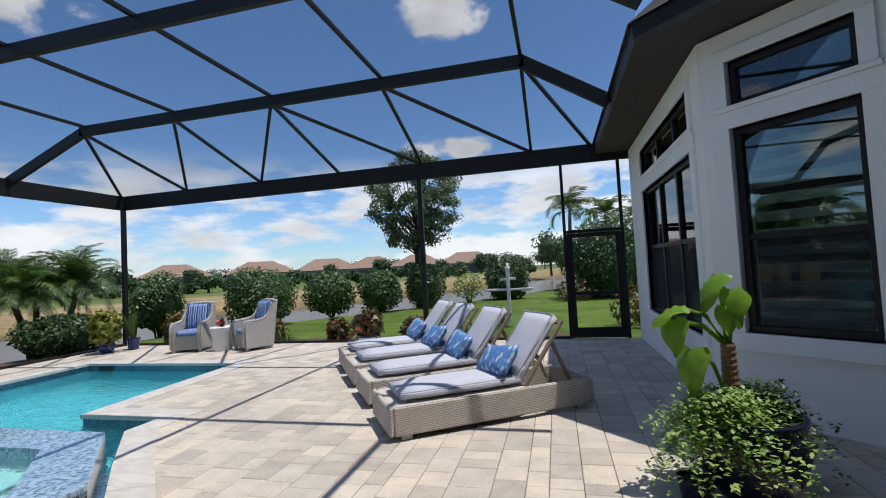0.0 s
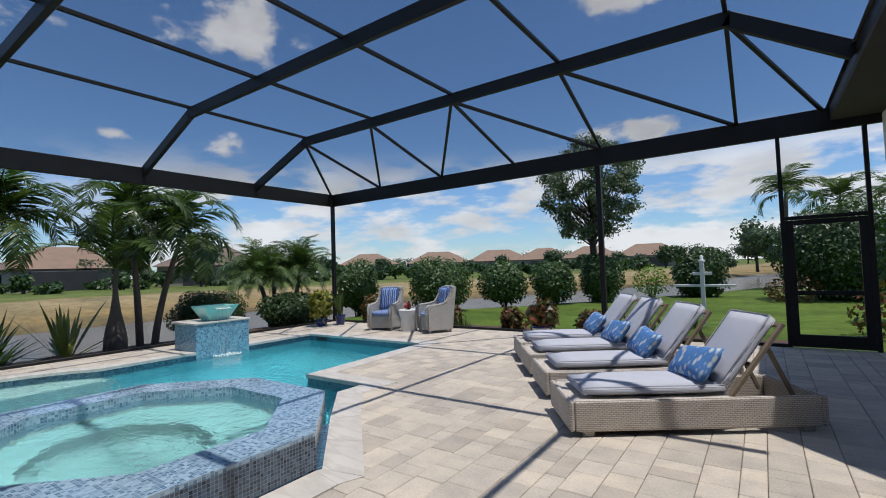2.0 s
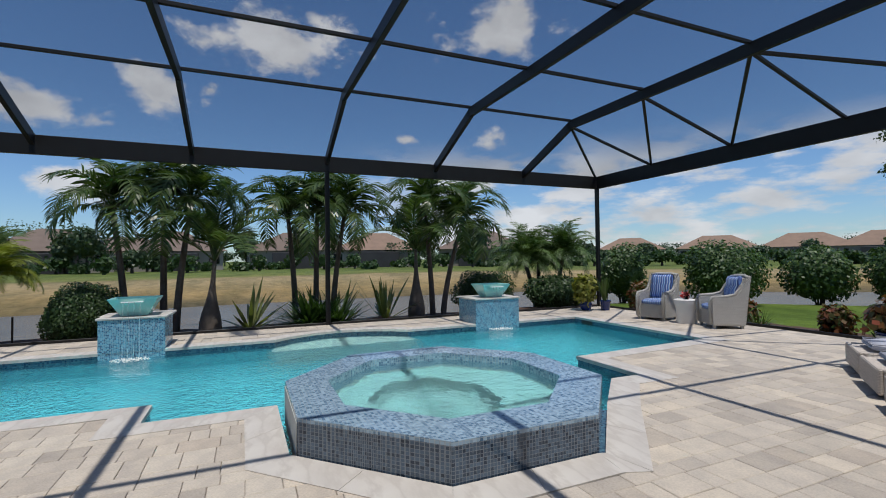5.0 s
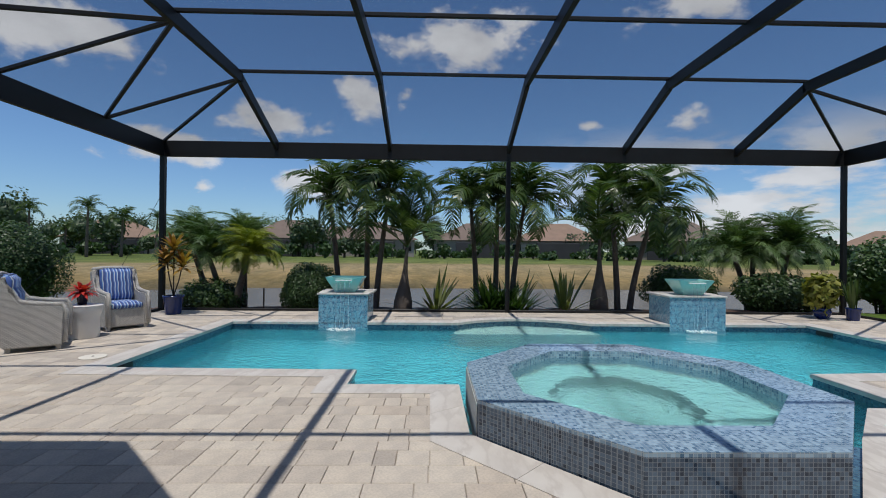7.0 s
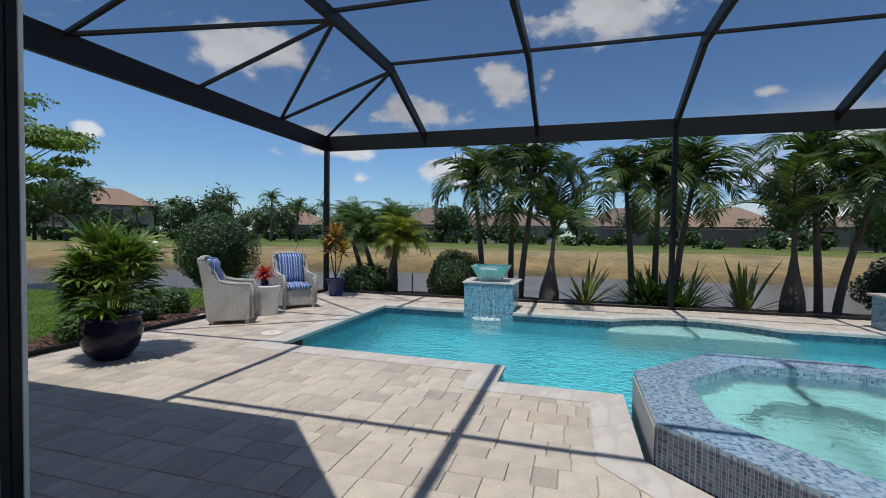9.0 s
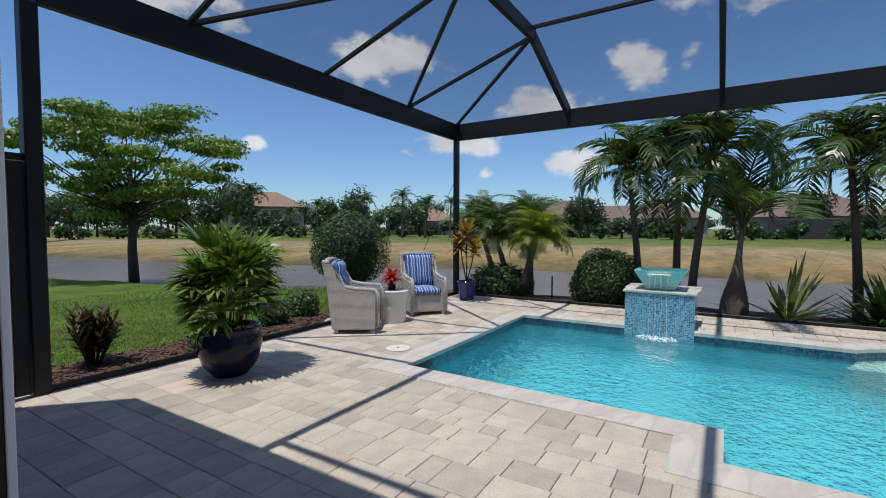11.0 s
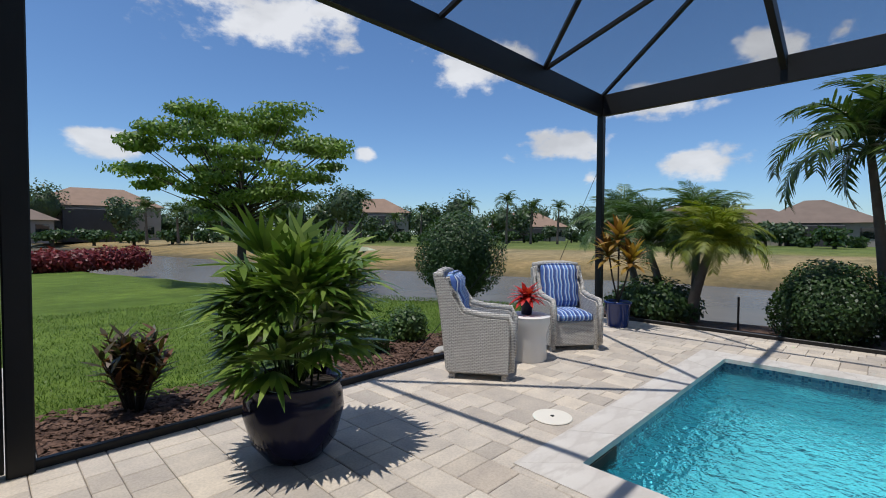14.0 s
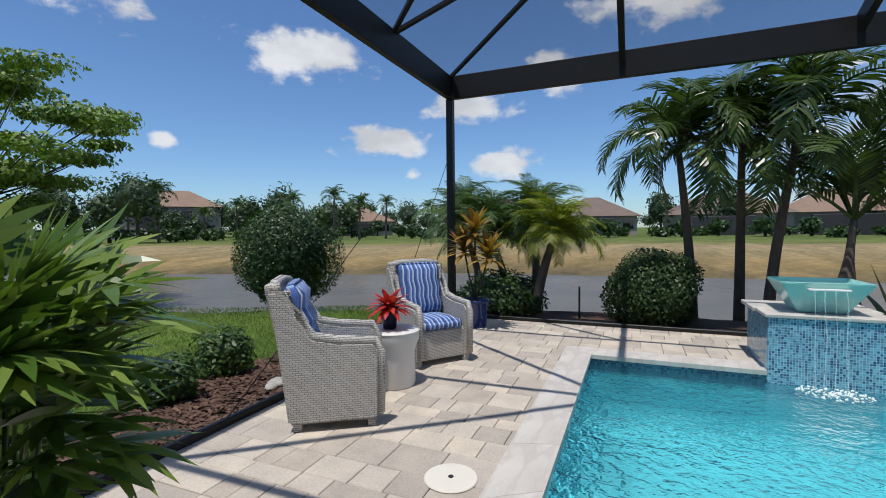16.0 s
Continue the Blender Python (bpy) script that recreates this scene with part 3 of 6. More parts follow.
me.attributes.new("shore", "FLOAT", "POINT").data.foreach_set("value", gd)
tagged(new("ground", me), "green lawn sloping to a lake with dry tan banks", "ground", "", "structure")
LAKE = [(x - 0.2, y) for x, y in SHORE] + [(-160.0, 140.0), (-160.0, -140.0)]
lk = pyd("water", [(x, y, -0.62) for x, y in LAKE], [tuple(range(len(LAKE)))], M_LAKE)
solid("water", lk, M_LAKE, "still grey-brown lake behind the garden", "lake", "structure")

# ---- deck base, pool, spa ----
DECK = (XW - 0.1, YS - 0.1, 7.0, YN + 0.1)
COPE = offset(POOL, 0.31)


def ring(inner, outer, z):
    """Flat band between two polygons of the same count."""
    bm = bmesh.new()
    a = [bm.verts.new((x, y, z)) for x, y in inner]
    b = [bm.verts.new((x, y, z)) for x, y in outer]
    n = len(a)
    for i in range(n):
        bm.faces.new((a[i], b[i], b[(i + 1) % n], a[(i + 1) % n]))
    bmesh.ops.recalc_face_normals(bm, faces=bm.faces[:])
    return bm


def holed(poly, rect, z0, z1):
    """A slab over the rectangle with the polygon cut out of it."""
    bm = bmesh.new()
    outer = [(rect[0], rect[1]), (rect[2], rect[1]), (rect[2], rect[3]), (rect[0], rect[3])]
    es, loops = [], []
    for p in (outer, poly):
        vs = [bm.verts.new((x, y, z1)) for x, y in p]
        loops.append(vs)
        es += [bm.edges.new((vs[i], vs[(i + 1) % len(vs)])) for i in range(len(vs))]
    bmesh.ops.triangle_fill(bm, use_beauty=True, use_dissolve=False, edges=es)
    ex = bmesh.ops.extrude_face_region(bm, geom=bm.faces[:])
    for v in [g for g in ex["geom"] if isinstance(g, bmesh.types.BMVert)]:
        v.co.z = z0
    bmesh.ops.recalc_face_normals(bm, faces=bm.faces[:])
    return bm


floor = solid("floor", holed(offset(POOL, 0.03), DECK, -0.35, -0.022), M_JOINT, "deck of pale tumbled concrete pavers in sandy joints", "paving", "structure")


def walls_of(poly, z0, z1, mat_name):
    bm = bmesh.new()
    n = len(poly)
    for i in range(n):
        (x1, y1), (x2, y2) = poly[i], poly[(i + 1) % n]
        q = [bm.verts.new(c) for c in ((x1, y1, z0), (x2, y2, z0), (x2, y2, z1), (x1, y1, z1))]
        bm.faces.new(q[::-1])
    bmesh.ops.remove_doubles(bm, verts=bm.verts[:], dist=1e-4)
    return bm


pool = thing("swimming_pool", pose(0, 0, 0), "turquoise swimming pool with a dark mosaic waterline", "pool")
basin = bmesh.new()
PO = offset(POOL, 0.02)
basin = walls_of(PO, -1.45, -0.33, "")
bot = [basin.verts.new((x, y, -1.45)) for x, y in PO]
basin.faces.new(bot)
part("basin", basin, M_PLASTER_CAUSTIC, pool)
band = walls_of(PO, -0.33, -0.035, "")
part("waterline_tiles", band, M_BAND, pool, "dark blue glass mosaic band")
shelf = prism([(-8.75, 0.15), (-8.75, 2.95), *[(x + 0.02, y) for x, y in BUMP]], -1.44, -0.26)
part("tanning_ledge", shelf, M_SPAPL, pool, "pale submerged ledge")
# solid filler in dark tile colour, imitates the shade down in the narrow gap
part("overflow_gap", prism([(-2.775, 2.20), (-2.738, 2.232), (-3.62, 3.07), (-3.655, 3.04)], -0.4, -0.06), M_BAND, pool, "dark mosaic filler standing in for the shade in the gap beside the spa")
# skimmer slots are not cut in: black blocks on the wall paint their shade
part("skimmer_mouth", box(-6.15, -4.13, -0.22, -5.72, -4.095, -0.05), M_DARK, pool, "near-black block standing in for the shaded skimmer opening")
part("skimmer_mouth", box(-8.85, 7.175, -0.22, -8.5, 7.21, -0.05), M_DARK, pool, "near-black block standing in for the shaded skimmer opening")
nv = [(x, y, LEVEL) for x, y in offset(POOL, 0.015)]
wm = pyd("water_surface", nv, [tuple(range(len(nv)))], M_WATER)
wob_ = part("water_surface", wm, None, pool, "rippled clear water")
wob_.visible_shadow = False

spa = thing("hot_tub", pose(0, 0, 0), "raised octagonal spa clad in blue glass mosaic", "hot tub")
SPIN = [(-4.28 + (x + 4.28) * 0.735, 1.58 + (y - 1.58) * 0.735) for x, y in SPA]
# upright sides take the darker tile tone, their shade put into the colour
part("outer_wall", walls_of([p for p in SPA[::-1]], -1.4, SPA_TOP - 0.03, ""), M_SPA_SHADE, spa)
rim = bmesh.new()
for i in range(8):
    a, b, c, d = SPIN[i], SPA[i], SPA[(i + 1) % 8], SPIN[(i + 1) % 8]
    lo = [rim.verts.new((x, y, SPA_TOP - 0.03)) for x, y in (a, b, c, d)]
    hi = [rim.verts.new((x, y, SPA_TOP)) for x, y in (a, b, c, d)]
    rim.faces.new(hi)
    rim.faces.new((lo[1], lo[2], hi[2], hi[1]))
    rim.faces.new((lo[3], lo[0], hi[0], hi[3]))
bmesh.ops.remove_doubles(rim, verts=rim.verts[:], dist=1e-4)
bmesh.ops.recalc_face_normals(rim, faces=rim.faces[:])
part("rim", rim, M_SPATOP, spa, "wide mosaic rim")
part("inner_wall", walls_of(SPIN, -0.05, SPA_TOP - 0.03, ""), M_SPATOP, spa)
seat = [(-4.23 + (x + 4.28) * 0.47, 1.45 + (y - 1.58) * 0.42) for x, y in SPA]
part("bench", ring(seat, offset(SPIN, 0.01), -0.12), M_SPAPL, spa, "submerged pale bench")
well = walls_of(seat, -0.75, -0.12, "")
well.faces.new([well.verts.new((x, y, -0.75)) for x, y in seat])
part("well", well, M_SPAPL, spa)
part("step", box(-3.72, 0.95, -0.74, -3.40, 1.45, -0.28, 0.02, 2), M_SPAPL, spa, "pale submerged step")
part("side_panel", box(-4.82, 0.106, -1.3, -3.70, 0.112, SPA_TOP - 0.04), M_SPAPL, spa, "smooth pale plaster face")
part("well_wall", walls_of(SPIN, -0.13, -0.05, ""), M_SPAPL, spa)
sw = pyd("spa_water", [(x, y, SPA_LEVEL) for x, y in offset(SPIN, 0.003)], [tuple(range(8))], M_SPAW)
swo = part("water_surface", sw, None, spa, "bubbling clear water")
swo.visible_shadow = False


def water_fall(name, x, y0, y1, z0, z1, parent):
    bm = bmesh.new()
    for k in range(4):
        y, w = y0 + (y1 - y0) * k / 3, 0.012 * math.sin(k * 5.1)
        bm = tube([(x, y, z1), (x + 0.03, y + w, z1 - 0.1), (x + 0.055 + w, y - w, (z0 + z1) / 2), (x + 0.075 + w, y + w, z0)], [0.005, 0.003, 0.003 + 0.002 * (k % 2), 0.006], 6, bm)
    return part(name, bm, M_STREAM, parent, "thin streams of falling water", True)


def fountain(y0, y1):
    f = thing("fountain", pose(-9.45, (y0 + y1) / 2, 0), "blue mosaic pedestal with a square aqua glass bowl", "fountain", "pool fountains")
    w = (y1 - y0) / 2
    part("pedestal", box(-0.52, -w + 0.03, -0.5, 0.35, w - 0.03, 0.535, 0.004, 1), M_FOUNT, f)
    part("cap", box(-0.56, -w - 0.03, 0.535, 0.0, w + 0.03, 0.575, 0.006, 1), M_COPE, f, "pale stone cap")
    part("front_cap", box(0.0, -w, 0.535, 0.37, w, 0.57, 0.006, 1), M_COPE, f)
    b = bmesh.new()
    rings = []
    for s, z in ((0.20, 0.575), (0.37, 0.875), (0.355, 0.878), (0.335, 0.83)):
        rings.append([b.verts.new((px * s * 0.82 + 0.02, py * s * 0.98, z)) for px, py in ((-1, -1), (1, -1), (1, 1), (-1, 1))])
    for r0, r1 in zip(rings, rings[1:]):
        for i in range(4):
            b.faces.new((r0[i], r0[(i + 1) % 4], r1[(i + 1) % 4], r1[i]))
    b.faces.new(rings[0][::-1])
    b.faces.new(rings[-1])
    bmesh.ops.bevel(b, geom=[e for e in b.edges], offset=0.008, segments=2, affect="EDGES")
    bowl = part("bowl", b, M_BOWL, f, "square flared aqua glass bowl")
    lip = box(0.26, -0.16, 0.81, 0.37, 0.16, 0.825, 0.003, 1)
    part("spout", lip, M_WHITEP, bowl, "pale spout lip")
    water_fall("water_streams", 0.37, -0.12, 0.12, -0.1, 0.82, f)
    foam = bmesh.new()
    rr = random.Random(int(y0 * 10))
    for k in range(200):
        a, r = rr.random() * 6.3, 0.22 * rr.random() ** 0.7
        o = bmesh.new()
        bmesh.ops.create_icosphere(o, subdivisions=1, radius=rr.uniform(0.004, 0.014))
        bmesh.ops.translate(o, verts=o.verts, vec=(0.50 + r * math.cos(a), 1.3 * r * math.sin(a), LEVEL + 0.002))
        foam = join(foam, o)
    tagged(part("foam", foam, M_WHITEP, f, "white splash foam", True), "", "", "", "stuff")
    return f


fountain(-2.49, -1.48)
fountain(4.42, 5.60)

# ---- screen cage ----
cage = thing("pool_cage", pose(0, 0, 0), "dark bronze aluminium pool cage with screen panels", "pool cage", "", "structure")
BZ = (BEAM_LO + BEAM_HI) / 2


def member(name, a, b, w, h):
    return part(name, beam(a, b, w, h), M_CAGE, cage)


member("eave_beam", (XW, YS - 0.05, BZ), (XW, YN + 0.05, BZ), 0.09, 0.36)
member("eave_beam", (XW + 0.05, YN, BZ), (2.0, YN, BZ), 0.09, 0.36)
member("eave_beam", (XW + 0.05, YS, BZ), (-1.9, YS, BZ), 0.09, 0.36)
for px, py, w in ((XW, YN, 0.10), (XW, YS, 0.11), (-2.63, YN, 0.10), (XW, 1.48, 0.10), (-3.19, YS, 0.13)):
    part("post", box(px - w / 2, py - w / 2, -0.02, px + w / 2, py + w / 2, BEAM_LO, 0.008, 1), M_CAGE, cage)
for px in (0.36, 1.45):
    part("mullion", box(px - 0.03, YN - 0.03, -0.02, px + 0.03, YN + 0.03, BEAM_LO, 0.006, 1), M_CAGE, cage)
for y in FRAMES_Y:
    member("rafter", (XW, y, BEAM_HI - 0.1), (PURLIN_X[0], y, ROOF - 0.02), 0.08, 0.20)
    member("rafter", (PURLIN_X[0] - 0.06, y, ROOF), (PURLIN_X[-1] + 0.05, y, ROOF), 0.08, 0.20)
    if y > 3.5:
        member("rafter", (PURLIN_X[-1], y, ROOF), (GUTTER_X, y, 3.80), 0.08, 0.20)
for x in PURLIN_X:
    member("purlin", (x, FRAMES_Y[0], ROOF + 0.10), (x, FRAMES_Y[-1], ROOF + 0.10), 0.055, 0.055)
NFEET, SFEET = (-10.74, -8.7, -6.57, -4.51, -2.54, -0.2, 0.97), (-10.68, -8.84, -6.67, -4.62, -2.5)
for j, f in ((0, 0), (0, 1), (1, 1), (1, 2), (2, 2), (2, 3), (2, 4), (3, 4), (3, 5), (4, 5), (4, 6)):
    member("strut", (PURLIN_X[j], FRAMES_Y[-1], ROOF - 0.04), (NFEET[f], YN, BEAM_HI - 0.03), 0.055, 0.055)
for j, f in ((0, 0), (0, 1), (1, 1), (1, 2), (1, 3), (2, 3)):
    member("strut", (PURLIN_X[j], FRAMES_Y[0], ROOF - 0.04), (SFEET[f], YS, BEAM_HI - 0.03), 0.055, 0.055)
member("kick_rail", (XW, YS, 0.02), (XW, YN, 0.02), 0.05, 0.07)
member("kick_rail", (XW, YN, 0.02), (0.36, YN, 0.02), 0.05, 0.07)
member("kick_rail", (XW, YS, 0.02), (-3.2, YS, 0.02), 0.05, 0.07)
member("cable_brace", (-8.55, YS, 0.05), (XW + 0.1, YS + 0.02, 2.6), 0.006, 0.006)
member("cable_brace", (-6.2, YS + 0.02, 0.05), (-8.6, YS + 0.02, 1.75), 0.006, 0.006)


def pane(name, pts, mat):
    me = pyd(name, pts, [tuple(range(len(pts)))], mat)
    o = part(name, me, None, cage)
    o.visible_shadow = False
    return o


ZS = ROOF + 0.13
for ya, yb in zip(FRAMES_Y, FRAMES_Y[1:]):
    pane("roof_screen", [(XW, ya, BEAM_HI), (XW, yb, BEAM_HI), (PURLIN_X[0], yb, ZS), (PURLIN_X[0], ya, ZS)], M_SCREEN)
    for xa, xb in zip(PURLIN_X, PURLIN_X[1:]):
        pane("roof_screen", [(xa, ya, ZS), (xb, ya, ZS), (xb, yb, ZS), (xa, yb, ZS)], M_SCREEN)
    if ya > 3.5:
        pane("roof_screen", [(PURLIN_X[-1], ya, ZS), (GUTTER_X, ya, 3.87), (GUTTER_X, yb, 3.87), (PURLIN_X[-1], yb, ZS)], M_SCREEN)
pane("roof_screen", [(XW, YN, BEAM_HI), (PURLIN_X[0], FRAMES_Y[-1], ZS), (XW, FRAMES_Y[-1], BEAM_HI)], M_SCREEN)
pane("roof_screen", [(XW, YN, BEAM_HI), (GUTTER_X, YN, BEAM_HI), (PURLIN_X[-1], FRAMES_Y[-1], ZS), (PURLIN_X[0], FRAMES_Y[-1], ZS)], M_SCREEN)
pane("roof_screen", [(GUTTER_X, YN, BEAM_HI), (GUTTER_X, FRAMES_Y[-1], 3.87), (PURLIN_X[-1], FRAMES_Y[-1], ZS)], M_SCREEN)
pane("roof_screen", [(XW, YS, BEAM_HI), (PURLIN_X[0], FRAMES_Y[0], ZS), (XW, FRAMES_Y[0], BEAM_HI)], M_SCREEN)
pane("roof_screen", [(XW, YS, BEAM_HI), (-2.4, YS, BEAM_HI), (-2.4, FRAMES_Y[0], ZS), (PURLIN_X[0], FRAMES_Y[0], ZS)], M_SCREEN)


def screen_door(name, x0, x1, y, knob):
    d = thing(name, pose(0, 0, 0), "black framed screen door, closed", "screen door", "", "structure")
    t = 0.11
    part("stile", box(x0, y - 0.025, 0.02, x0 + t, y + 0.025, 2.09, 0.005, 1), M_CAGE, d)
    part("stile", box(x1 - t, y - 0.025, 0.02, x1, y + 0.025, 2.09, 0.005, 1), M_CAGE, d)
    part("top_rail", box(x0 + t, y - 0.023, 2.01, x1 - t, y + 0.023, 2.09, 0.004, 1), M_CAGE, d)
    part("bottom_rail", box(x0 + t, y - 0.023, 0.02, x1 - t, y + 0.023, 0.22, 0.004, 1), M_CAGE, d)
    part("middle_rail", box(x0 + t, y - 0.02, 0.86, x1 - t, y + 0.02, 0.93, 0.004, 1), M_CAGE, d)
    h = tube([(knob, y - 0.03, 0.98), (knob, y - 0.08, 0.98), (knob + 0.1, y - 0.08, 0.98)], 0.011, 8)
    part("door_handle", h, M_CAGE, d, "", True)
    return d


screen_door("door_1", 0.39, 1.42, YN, 0.47)
screen_door("door_2", -3.12, -2.10, YS, -3.05)
member("header", (0.36, YN, 2.13), (1.45, YN, 2.13), 0.05, 0.06)
member("header", (-3.19, YS, 2.13), (-2.0, YS, 2.13), 0.05, 0.06)

# ---- house ----
WX, DIAG = 1.65, 6.55          # bay wall and the slanting wall x + y = DIAG
CY = DIAG - WX
WALL_H = 3.62


def wall_frame(p, q):
    """A pose whose x runs along the wall from p to q and whose -y faces out."""
    d = Vector((q[0] - p[0], q[1] - p[1], 0)).normalized()
    n = Vector((d.y, -d.x, 0))
    return Matrix((d, -n, Vector((0, 0, 1)))).transposed().to_4x4(), (Vector(q) - Vector(p)).length


def holed_wall(length, height, thick, holes):
    """Wall boxes round rectangular openings (x0, z0, x1, z1), all at the same x range or apart."""
    bm = bmesh.new()
    xs = sorted({0.0, length, *[h[0] for h in holes], *[h[2] for h in holes]})
    for a, b in zip(xs, xs[1:]):
        cuts = sorted((h[1], h[3]) for h in holes if h[0] < (a + b) / 2 < h[2])
        z = 0.0
        for lo, hi in cuts:
            if lo > z:
                bm = box(a, 0, z, b, thick, lo, 0, 1, bm)
            z = hi
        if z < height:
            bm = box(a, 0, z, b, thick, height, 0, 1, bm)
    return bm


def window(name, parent_m, x0, z0, x1, z1, mull, rail, blinds, trim=0.16, lab="", sill=0.16):
    w = thing(name, parent_m, lab, "window", "", "structure")
    t = 0.06
    for nm, b in (("head", (x0, z1 - t, x1, z1)), ("sill_rail", (x0, z0, x1, z0 + t)), ("jamb", (x0, z0 + t, x0 + t, z1 - t)), ("jamb", (x1 - t, z0 + t, x1, z1 - t))):
        part("window_frame", box(b[0], 0.05, b[1], b[2], 0.14, b[3], 0.004, 1), M_CAGE, w)
    for f in mull:
        part("mullion", box(x0 + f - 0.035, 0.055, z0 + t, x0 + f + 0.035, 0.13, z1 - t, 0.003, 1), M_CAGE, w)
    if rail:
        part("meeting_rail", box(x0 + t, 0.06, rail - 0.03, x1 - t, 0.125, rail + 0.03, 0.003, 1), M_CAGE, w)
    part("pane", box(x0 + t, 0.09, z0 + t, x1 - t, 0.10, z1 - t), M_WINGLASS, w, "reflective dark glass").visible_shadow = False
    # no room is built; this dark sheet gives the shade behind the pane
    part("backing", box(x0, 0.32, z0, x1, 0.34, z1), M_DARK, w, "near-black sheet standing in for the unlit room behind the glass")
    if blinds:
        z, n = z0 + 0.1, 0
        while z < z1 - 0.08:
            s = part("slat", box(x0 + t, -0.055, -0.006, x1 - t, 0.055, 0.006, 0.004, 1), M_BLIND, w, "", False, pose(0, 0.20, z, -50))
            z += 0.16
    if rail:
        edges = [x0 + t, *[x0 + f for f in mull], x1 - t]
        for a, b in zip(edges, edges[1:]):
            o = part("insect_screen", box(a + 0.01, 0.070, z0 + t, b - 0.01, 0.076, rail - 0.03), M_INSECT, w, "dark insect screen")
            o.visible_shadow = False
    if trim:
        for nm, b in (("trim", (x0 - trim, z1, x1 + trim, z1 + trim)), ("window_sill", (x0 - trim - 0.02, z0 - sill, x1 + trim + 0.02, z0)),
                      ("trim", (x0 - trim, z0, x0, z1)), ("trim", (x1, z0, x1 + trim, z1))):
            part(nm, box(b[0], -0.045 if nm == "window_sill" else -0.03, b[1], b[2], 0.06, b[3], 0.005, 1), M_TRIM, w, "white stucco band")
    return w


mg = Mat("reflective_pane", 0.02, spec=1.0)
mg.t.nodes.remove(mg.b)
g1, g2, g3, g4 = mg.node("ShaderNodeBsdfGlossy"), mg.node("ShaderNodeBsdfTransparent"), mg.node("ShaderNodeMixShader"), mg.node("ShaderNodeFresnel")
g1.inputs["Roughness"].default_value = 0.01
g2.inputs["Color"].default_value = (0.80, 0.88, 0.84, 1)
g4.inputs["IOR"].default_value = 2.3
mg.link(g4.outputs[0], g3.inputs[0])
mg.link(g2.outputs[0], g3.inputs[1])
mg.link(g1.outputs[0], g3.inputs[2])
mg.link(g3.outputs[0], mg.t.nodes["Material Output"].inputs[0])
M_WINGLASS = mg.m

# far wall of the bay, its -y side facing the pool
mA, LA = wall_frame((WX, 9.35), (WX, CY))
mA = Matrix.Translation((WX, 9.35, 0)) @ mA
solid("wall_bay", holed_wall(LA, WALL_H, 0.3, [(1.2, 0.66, 4.05, 2.64), (1.2, 2.88, 4.05, 3.32)]), M_STUCCO, "white stucco house wall", "wall", "structure", mA)
window("window_1", mA, 1.2, 0.66, 4.05, 2.64, (0.95, 1.9), 1.70, True, 0.16, "dark framed triple window reflecting the sky")
window("window_2", mA, 1.2, 2.88, 4.05, 3.32, (0.95, 1.9), 0, False, 0.12, "dark framed transom window", 0.078)
mB, LB = wall_frame((WX, CY), (3.6, DIAG - 3.6))
mB = Matrix.Translation((WX, CY, 0)) @ mB
solid("wall_slant", holed_wall(LB, WALL_H, 0.3, [(0.26, 0.78, 1.22, 2.69), (0.26, 2.90, 1.22, 3.33)]), M_STUCCO, "white stucco slanting house wall", "wall", "structure", mB)
window("window_3", mB, 0.26, 0.78, 1.22, 2.69, (), 1.66, True, 0.16, "dark framed sash window with slatted shutters behind")
window("window_4", mB, 0.26, 2.90, 1.22, 3.33, (), 0, False, 0.12, "dark framed transom window", 0.048)
solid("wall_east", box(3.6, -8.2, 0, 3.9, DIAG - 3.6, WALL_H + 0.3), M_STUCCO, "plain stucco wall behind the covered lanai", "wall", "structure")
solid("wall_north", box(1.95, 9.35, 0, 8, 9.65, WALL_H), M_STUCCO, "plain stucco side wall of the house", "wall", "structure")
solid("wall_south", box(-1.6, -8.2, 0, 3.6, -7.9, WALL_H), M_STUCCO, "plain stucco wall closing the lanai", "wall", "structure")
EAVE = [(GUTTER_X, 9.75), (GUTTER_X, 4.75), (2.75, 3.05), (2.65, 2.55), (-2.48, -2.52), (-2.48, -5.6), (-1.5, -6.55), (-1.5, -8.4), (8, -8.4), (8, 9.75)]
solid("ceiling", prism(EAVE, WALL_H + 0.02, WALL_H + 0.10), M_SOFFIT, "dark brown soffit under the eaves", "soffit", "structure")
solid("fascia", prism(EAVE, WALL_H + 0.10, WALL_H + 0.26), M_CAGE, "dark bronze fascia and gutter", "gutter", "structure")
rb = bmesh.new()
lo = [rb.verts.new((x - 0.04, y, WALL_H + 0.26)) for x, y in EAVE]
hi = [rb.verts.new((5.2 + (x - 5.2) * 0.35, y * 0.75, 5.6)) for x, y in EAVE]
for i in range(len(lo)):
    rb.faces.new((lo[i], lo[(i + 1) % len(lo)], hi[(i + 1) % len(lo)], hi[i]))
rb.faces.new(hi)
bmesh.ops.recalc_face_normals(rb, faces=rb.faces[:])
solid("roof", rb, M_ROOFT, "grey tiled hip roof", "roof", "structure")
# lanai column with its screen track
col = thing("column", pose(-2.14, -3.05, 0), "white stucco lanai column with a dark screen track", "column", "", "structure")
part("shaft", box(0.12, -0.30, 0, 0.52, 0.0, WALL_H, 0.01, 1), M_TRIM, col)
part("screen_track", box(0.075, -0.08, 0, 0.12, -0.01, WALL_H, 0.004, 1), M_DARK, col, "black screen track")
part("track_side", box(0.025, -0.07, 0, 0.075, -0.005, WALL_H, 0.004, 1), M_CAGE, col, "dark bronze track")
